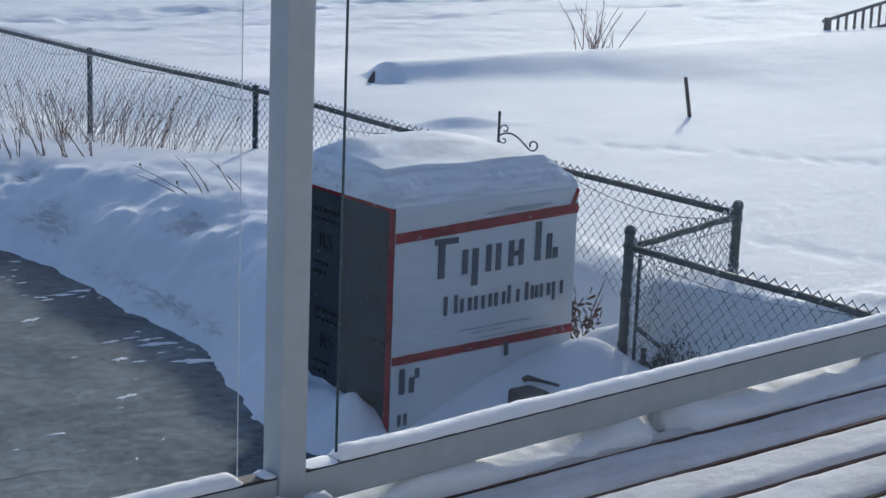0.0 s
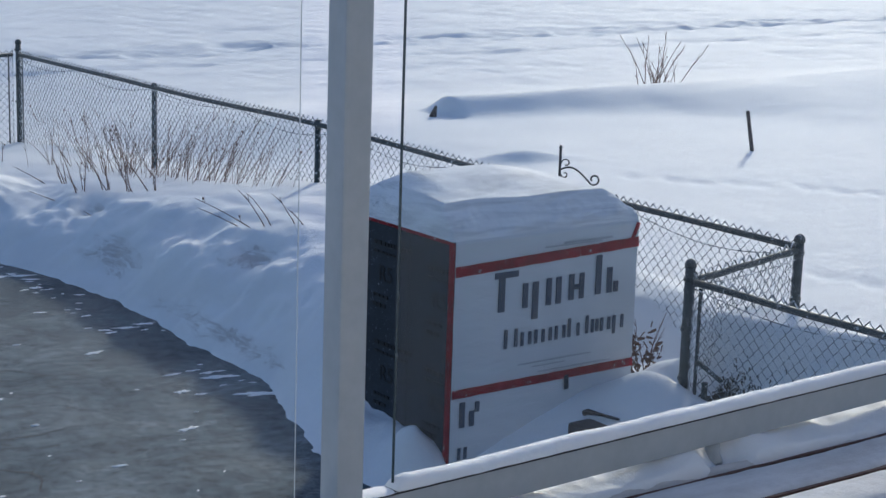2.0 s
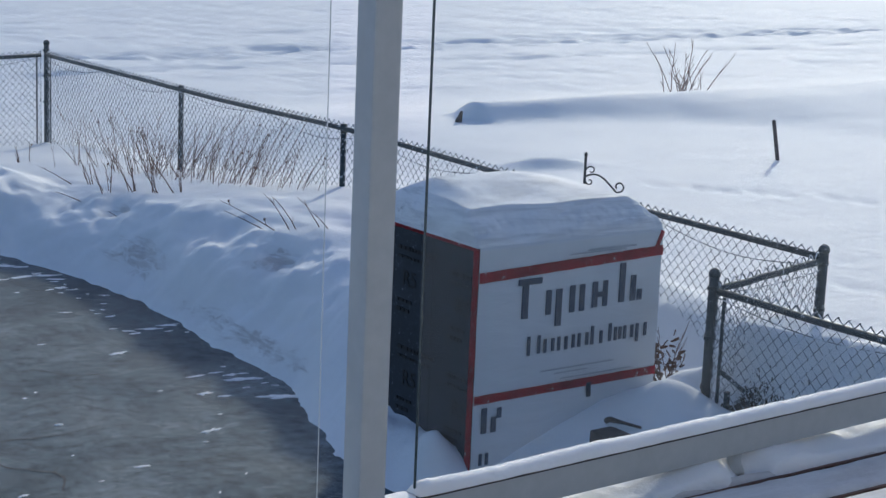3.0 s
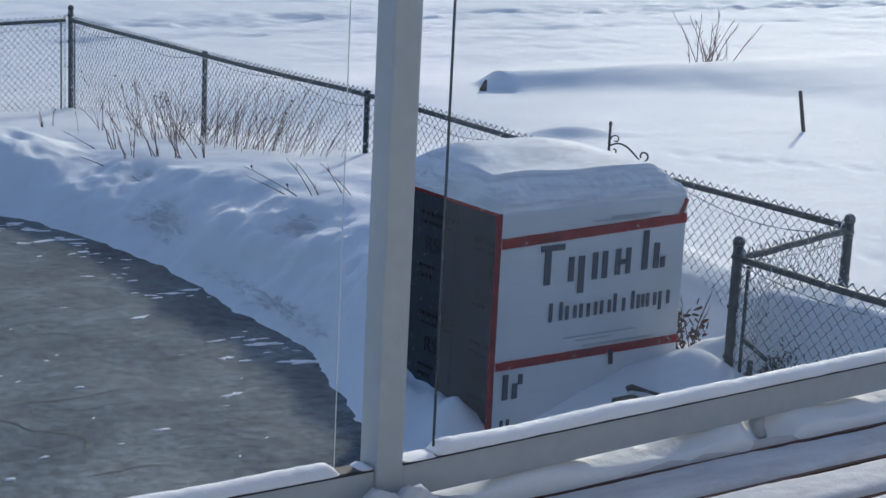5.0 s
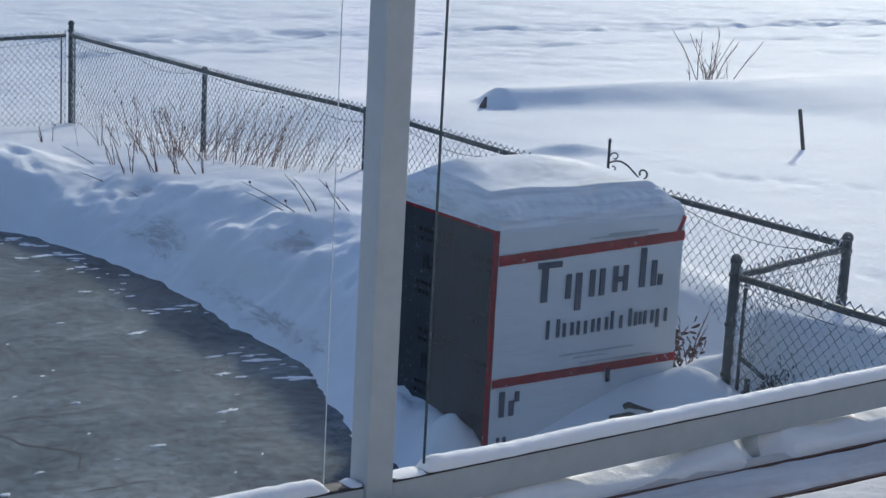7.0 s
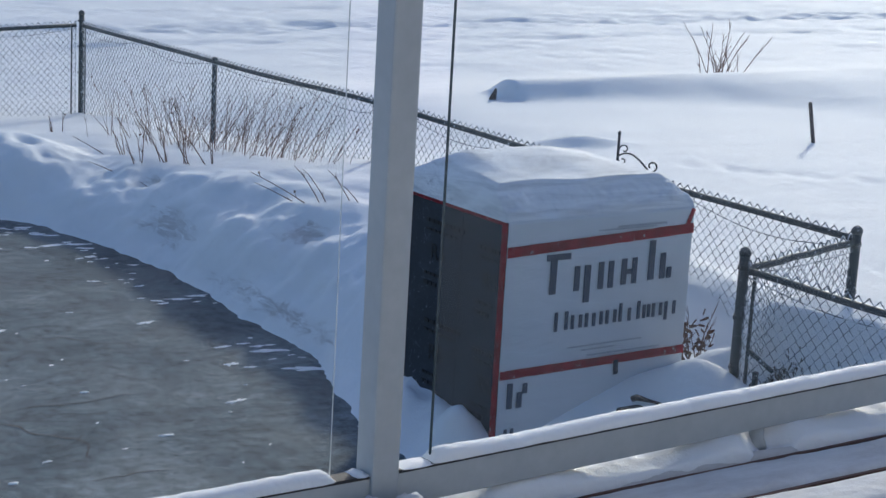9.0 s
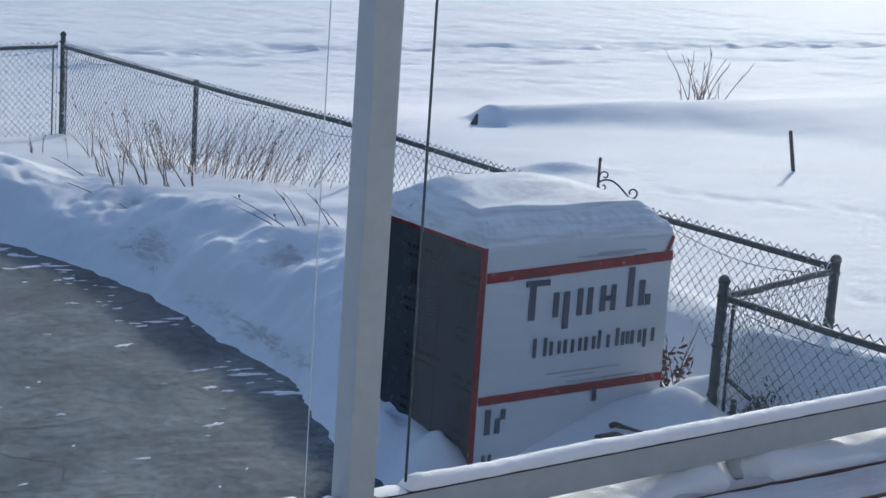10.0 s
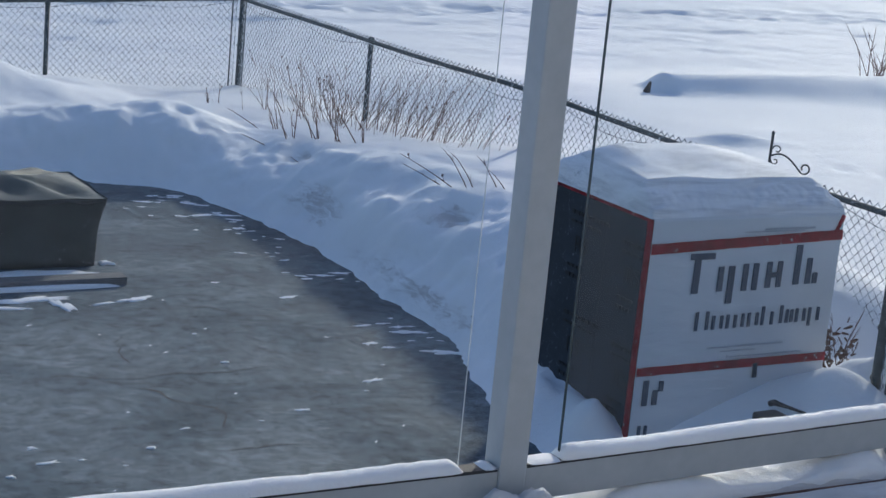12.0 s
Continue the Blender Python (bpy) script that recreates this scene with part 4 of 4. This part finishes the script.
tube([(mx - 0.05, my + 0.02, -1.62), (mx, my, -1.48), (mx + 0.03, my - 0.03, -1.36), (mx + 0.055, my - 0.05, -1.24)], [0.03, 0.042, 0.044, 0.014], 9, bm)
tagged(part("log_end", bm, STAKE_WOOD, None, "", True), "dark tip of a log under drifted snow", "log")


def far_steps_rail():
    r = thing("stair_handrail", "weathered wooden stair handrail beyond the snow ridge", "handrail")
    a, b = Vector((25.84, 21.0, -1.49)), Vector((29.2, 21.0, -0.92))
    d = (b - a)
    part("handrail", tube([a - d * 0.02, a.lerp(b, 0.5), b], 0.034, 6), FAR_WOOD, r)
    part("lower_rail", tube([a + Vector((0, 0, -0.45)), b + Vector((0, 0, -0.45))], 0.04, 6), FAR_WOOD, r)
    for i in range(14):
        p = a.lerp(b, (i + 0.5) / 14)
        part("baluster", block(p + Vector((-0.02, -0.02, -0.50)), p + Vector((0.02, 0.02, 0.0)), 0.004), FAR_WOOD, r)
    for f in (0.02, 0.98):
        p = a.lerp(b, f)
        part("post", block(p + Vector((-0.05, -0.05, -1.1)), p + Vector((0.05, 0.05, 0.04)), 0.006), FAR_WOOD, r)
    return r


far_steps_rail()

# ---- on the patio ----


def covered_grill():
    g = thing("covered_grill", "low patio box under a sagging dark green tarp", "covered grill")
    x0, x1, y0, y1, z0, z1 = 2.70, 4.09, 11.93, 12.75, PATIO_Z + 0.01, -1.28
    bm = bmesh.new()
    n, rings = 18, []
    loop = [(x0 + (x1 - x0) * i / n, y0) for i in range(n)] + [(x1, y0 + (y1 - y0) * i / 10) for i in range(10)] + [(x1 - (x1 - x0) * i / n, y1) for i in range(n)] + [(x0, y1 - (y1 - y0) * i / 10) for i in range(10)]
    cx, cy = (x0 + x1) / 2, (y0 + y1) / 2
    for j in range(9):
        f = j / 8
        z = z0 + (z1 - z0) * f
        grow = 1.0 + 0.10 * f * f
        rings.append([bm.verts.new((cx + (x - cx) * grow + 0.022 * noise.noise((x * 5, y * 5, f * 2)), cy + (y - cy) * grow + 0.030 * noise.noise((x * 5, y * 5, 5 + f * 2)), z + 0.006 * noise.noise((x * 6, y * 6, 9)))) for x, y in loop])
    for a, b in zip(rings, rings[1:]):
        for k in range(len(loop)):
            bm.faces.new((a[k], a[(k + 1) % len(loop)], b[(k + 1) % len(loop)], b[k]))
    bm.faces.new(rings[0])
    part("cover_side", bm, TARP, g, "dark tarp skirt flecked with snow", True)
    bm, rings = bmesh.new(), []
    for j in range(8):
        f = j / 7
        keep = 1.11 * (1 - 0.55 * f)
        ky = 1.11 * (1 - 0.85 * f)
        ring = []
        for x, y in loop:
            fold = 0.05 * noise.noise((x * 4, y * 4, f * 1.5)) + 0.045 * math.sin(x * 13 + y * 7) * f * (1.15 - f) * 2
            ring.append(bm.verts.new((cx + (x - cx) * keep - 0.10 * f, cy + (y - cy) * ky, z1 - 0.015 + 0.075 * f ** 0.8 + fold * min(1, 3 * f))))
        rings.append(ring)
    for a, b in zip(rings, rings[1:]):
        for k in range(len(loop)):
            bm.faces.new((a[k], a[(k + 1) % len(loop)], b[(k + 1) % len(loop)], b[k]))
    bm.faces.new(rings[-1])
    part("cover_top", bm, TARP_TOP, g, "lighter green tarp top with folds", True)
    part("hem_cord", tube([(x0 - 0.04 + (x1 - x0 + 0.07) * i / 30, y0 - 0.066, z1 - 0.022 + 0.03 * noise.noise((i * 0.35, 0, 2))) for i in range(31)], 0.009, 5), BLACK_INK, g)
    return g


covered_grill()

lumber = part("lumber", block((2.2, 11.42, PATIO_Z + 0.002), (4.17, 11.56, PATIO_Z + 0.06), 0.005), LUMBER)
tagged(lumber, "grey timber lying on the patio with snow along it", "timber")


def snow_patch(x, y, rx, ry, h, seed, z=PATIO_Z, turn=0.0):
    bm = bmesh.new()
    n = 22
    top = bm.verts.new((x, y, z + h))
    rings = []
    for f in (0.5, 0.85, 1.0):
        ring = []
        for k in range(n):
            a = 2 * math.pi * k / n
            w = f * (1 + 0.9 * noise.noise((math.cos(a) * 1.6 + seed, math.sin(a) * 1.6, seed)) + 0.75 * noise.noise((math.cos(a) * 4 + seed, math.sin(a) * 4, seed)))
            u, v = rx * w * math.cos(a), ry * w * math.sin(a)
            ring.append(bm.verts.new((x + u * math.cos(turn) - v * math.sin(turn), y + u * math.sin(turn) + v * math.cos(turn), z + (h * 0.95, h * 0.7, -0.004)[(0.5, 0.85, 1.0).index(f)])))
        rings.append(ring)
    for k in range(n):
        bm.faces.new((top, rings[0][k], rings[0][(k + 1) % n]))
        for a, b in zip(rings, rings[1:]):
            bm.faces.new((a[k], b[k], b[(k + 1) % n], a[(k + 1) % n]))
    ob = part("snow_patch", bm, SNOW_FINE, None, "", True)
    return tagged(ob, "thin crusted patch of snow", "snow", kind="stuff")


# blown snow caught by the timber and under the cover
for i, (x, y, rx, ry, h, turn) in enumerate(((3.35, 11.74, 0.78, 0.07, 0.03, 0.0), (3.42, 11.40, 0.60, 0.025, 0.03, 0.0), (3.36, 11.17, 0.30, 0.05, 0.010, 0.05), (3.58, 11.00, 0.06, 0.15, 0.010, 0.25), (3.18, 11.02, 0.16, 0.03, 0.008, -0.3), (4.09, 11.06, 0.13, 0.04, 0.010, 0.35), (3.85, 11.0, 0.10, 0.022, 0.008, 0.3), (4.20, 12.0, 0.06, 0.05, 0.02, 0.2), (2.66, 8.27, 0.05, 0.02, 0.006, 0.2), (3.25, 8.34, 0.026, 0.018, 0.008, 0.0), (4.185, 9.63, 0.022, 0.014, 0.008, 0.0), (2.43, 8.13, 0.022, 0.018, 0.008, 0.0), (2.64, 8.49, 0.02, 0.02, 0.006, 0.0), (5.66, 9.97, 0.12, 0.035, 0.006, -0.3), (5.70, 9.50, 0.14, 0.04, 0.006, -0.35), (5.83, 9.42, 0.08, 0.03, 0.006, -0.2), (4.95, 9.10, 0.07, 0.02, 0.004, 0.3), (4.30, 8.70, 0.05, 0.02, 0.004, -0.2))):
    snow_patch(x, y, rx, ry, h, 3.7 * i + 1, PATIO_Z, turn)
g = random.Random(5)
for i in range(30):
    x, y = g.uniform(2.6, 5.2), g.uniform(6.6, 11.5)
    s = g.choice((0.008, 0.010, 0.012, 0.015, 0.02))
    snow_patch(x, y, s * g.uniform(0.8, 1.8), s * g.uniform(0.4, 0.8), 0.003 + s * 0.03, 100 + 2.3 * i, PATIO_Z, g.uniform(-0.4, 0.9))
for i in range(60):
    y = 14.1 - 4.6 * g.random() ** 1.5
    edge = np.interp(y, [8.3, 9.7, 11.0, 12.2, 13.0, 13.9], [5.35, 5.8, 5.9, 5.92, 5.8, 5.6])
    s = g.choice((0.012, 0.015, 0.02, 0.03, 0.045))
    snow_patch(float(edge) - abs(g.gauss(0, 0.30)), y, s * g.uniform(1.0, 2.4), s * g.uniform(0.5, 0.9), 0.003, 400 + 1.9 * i, PATIO_Z, g.uniform(-0.7, 0.2))

# pieces of wood half sunk in the drift before the box
wood = part("wood_block", block((6.36, 7.03, -1.72), (6.53, 7.22, -1.468), 0.02), STAKE_WOOD)
tagged(wood, "dark wood block half sunk in the drift", "wood block")
rod = part("wood_offcut", tube([(6.53, 7.275, -1.46), (6.54, 7.255, -1.445), (6.57, 7.17, -1.446), (6.61, 7.06, -1.45)], [0.018, 0.019, 0.010, 0.008], 7), STAKE_WOOD, None, "", True)
tagged(rod, "dark offcut lying on the snow", "wood")
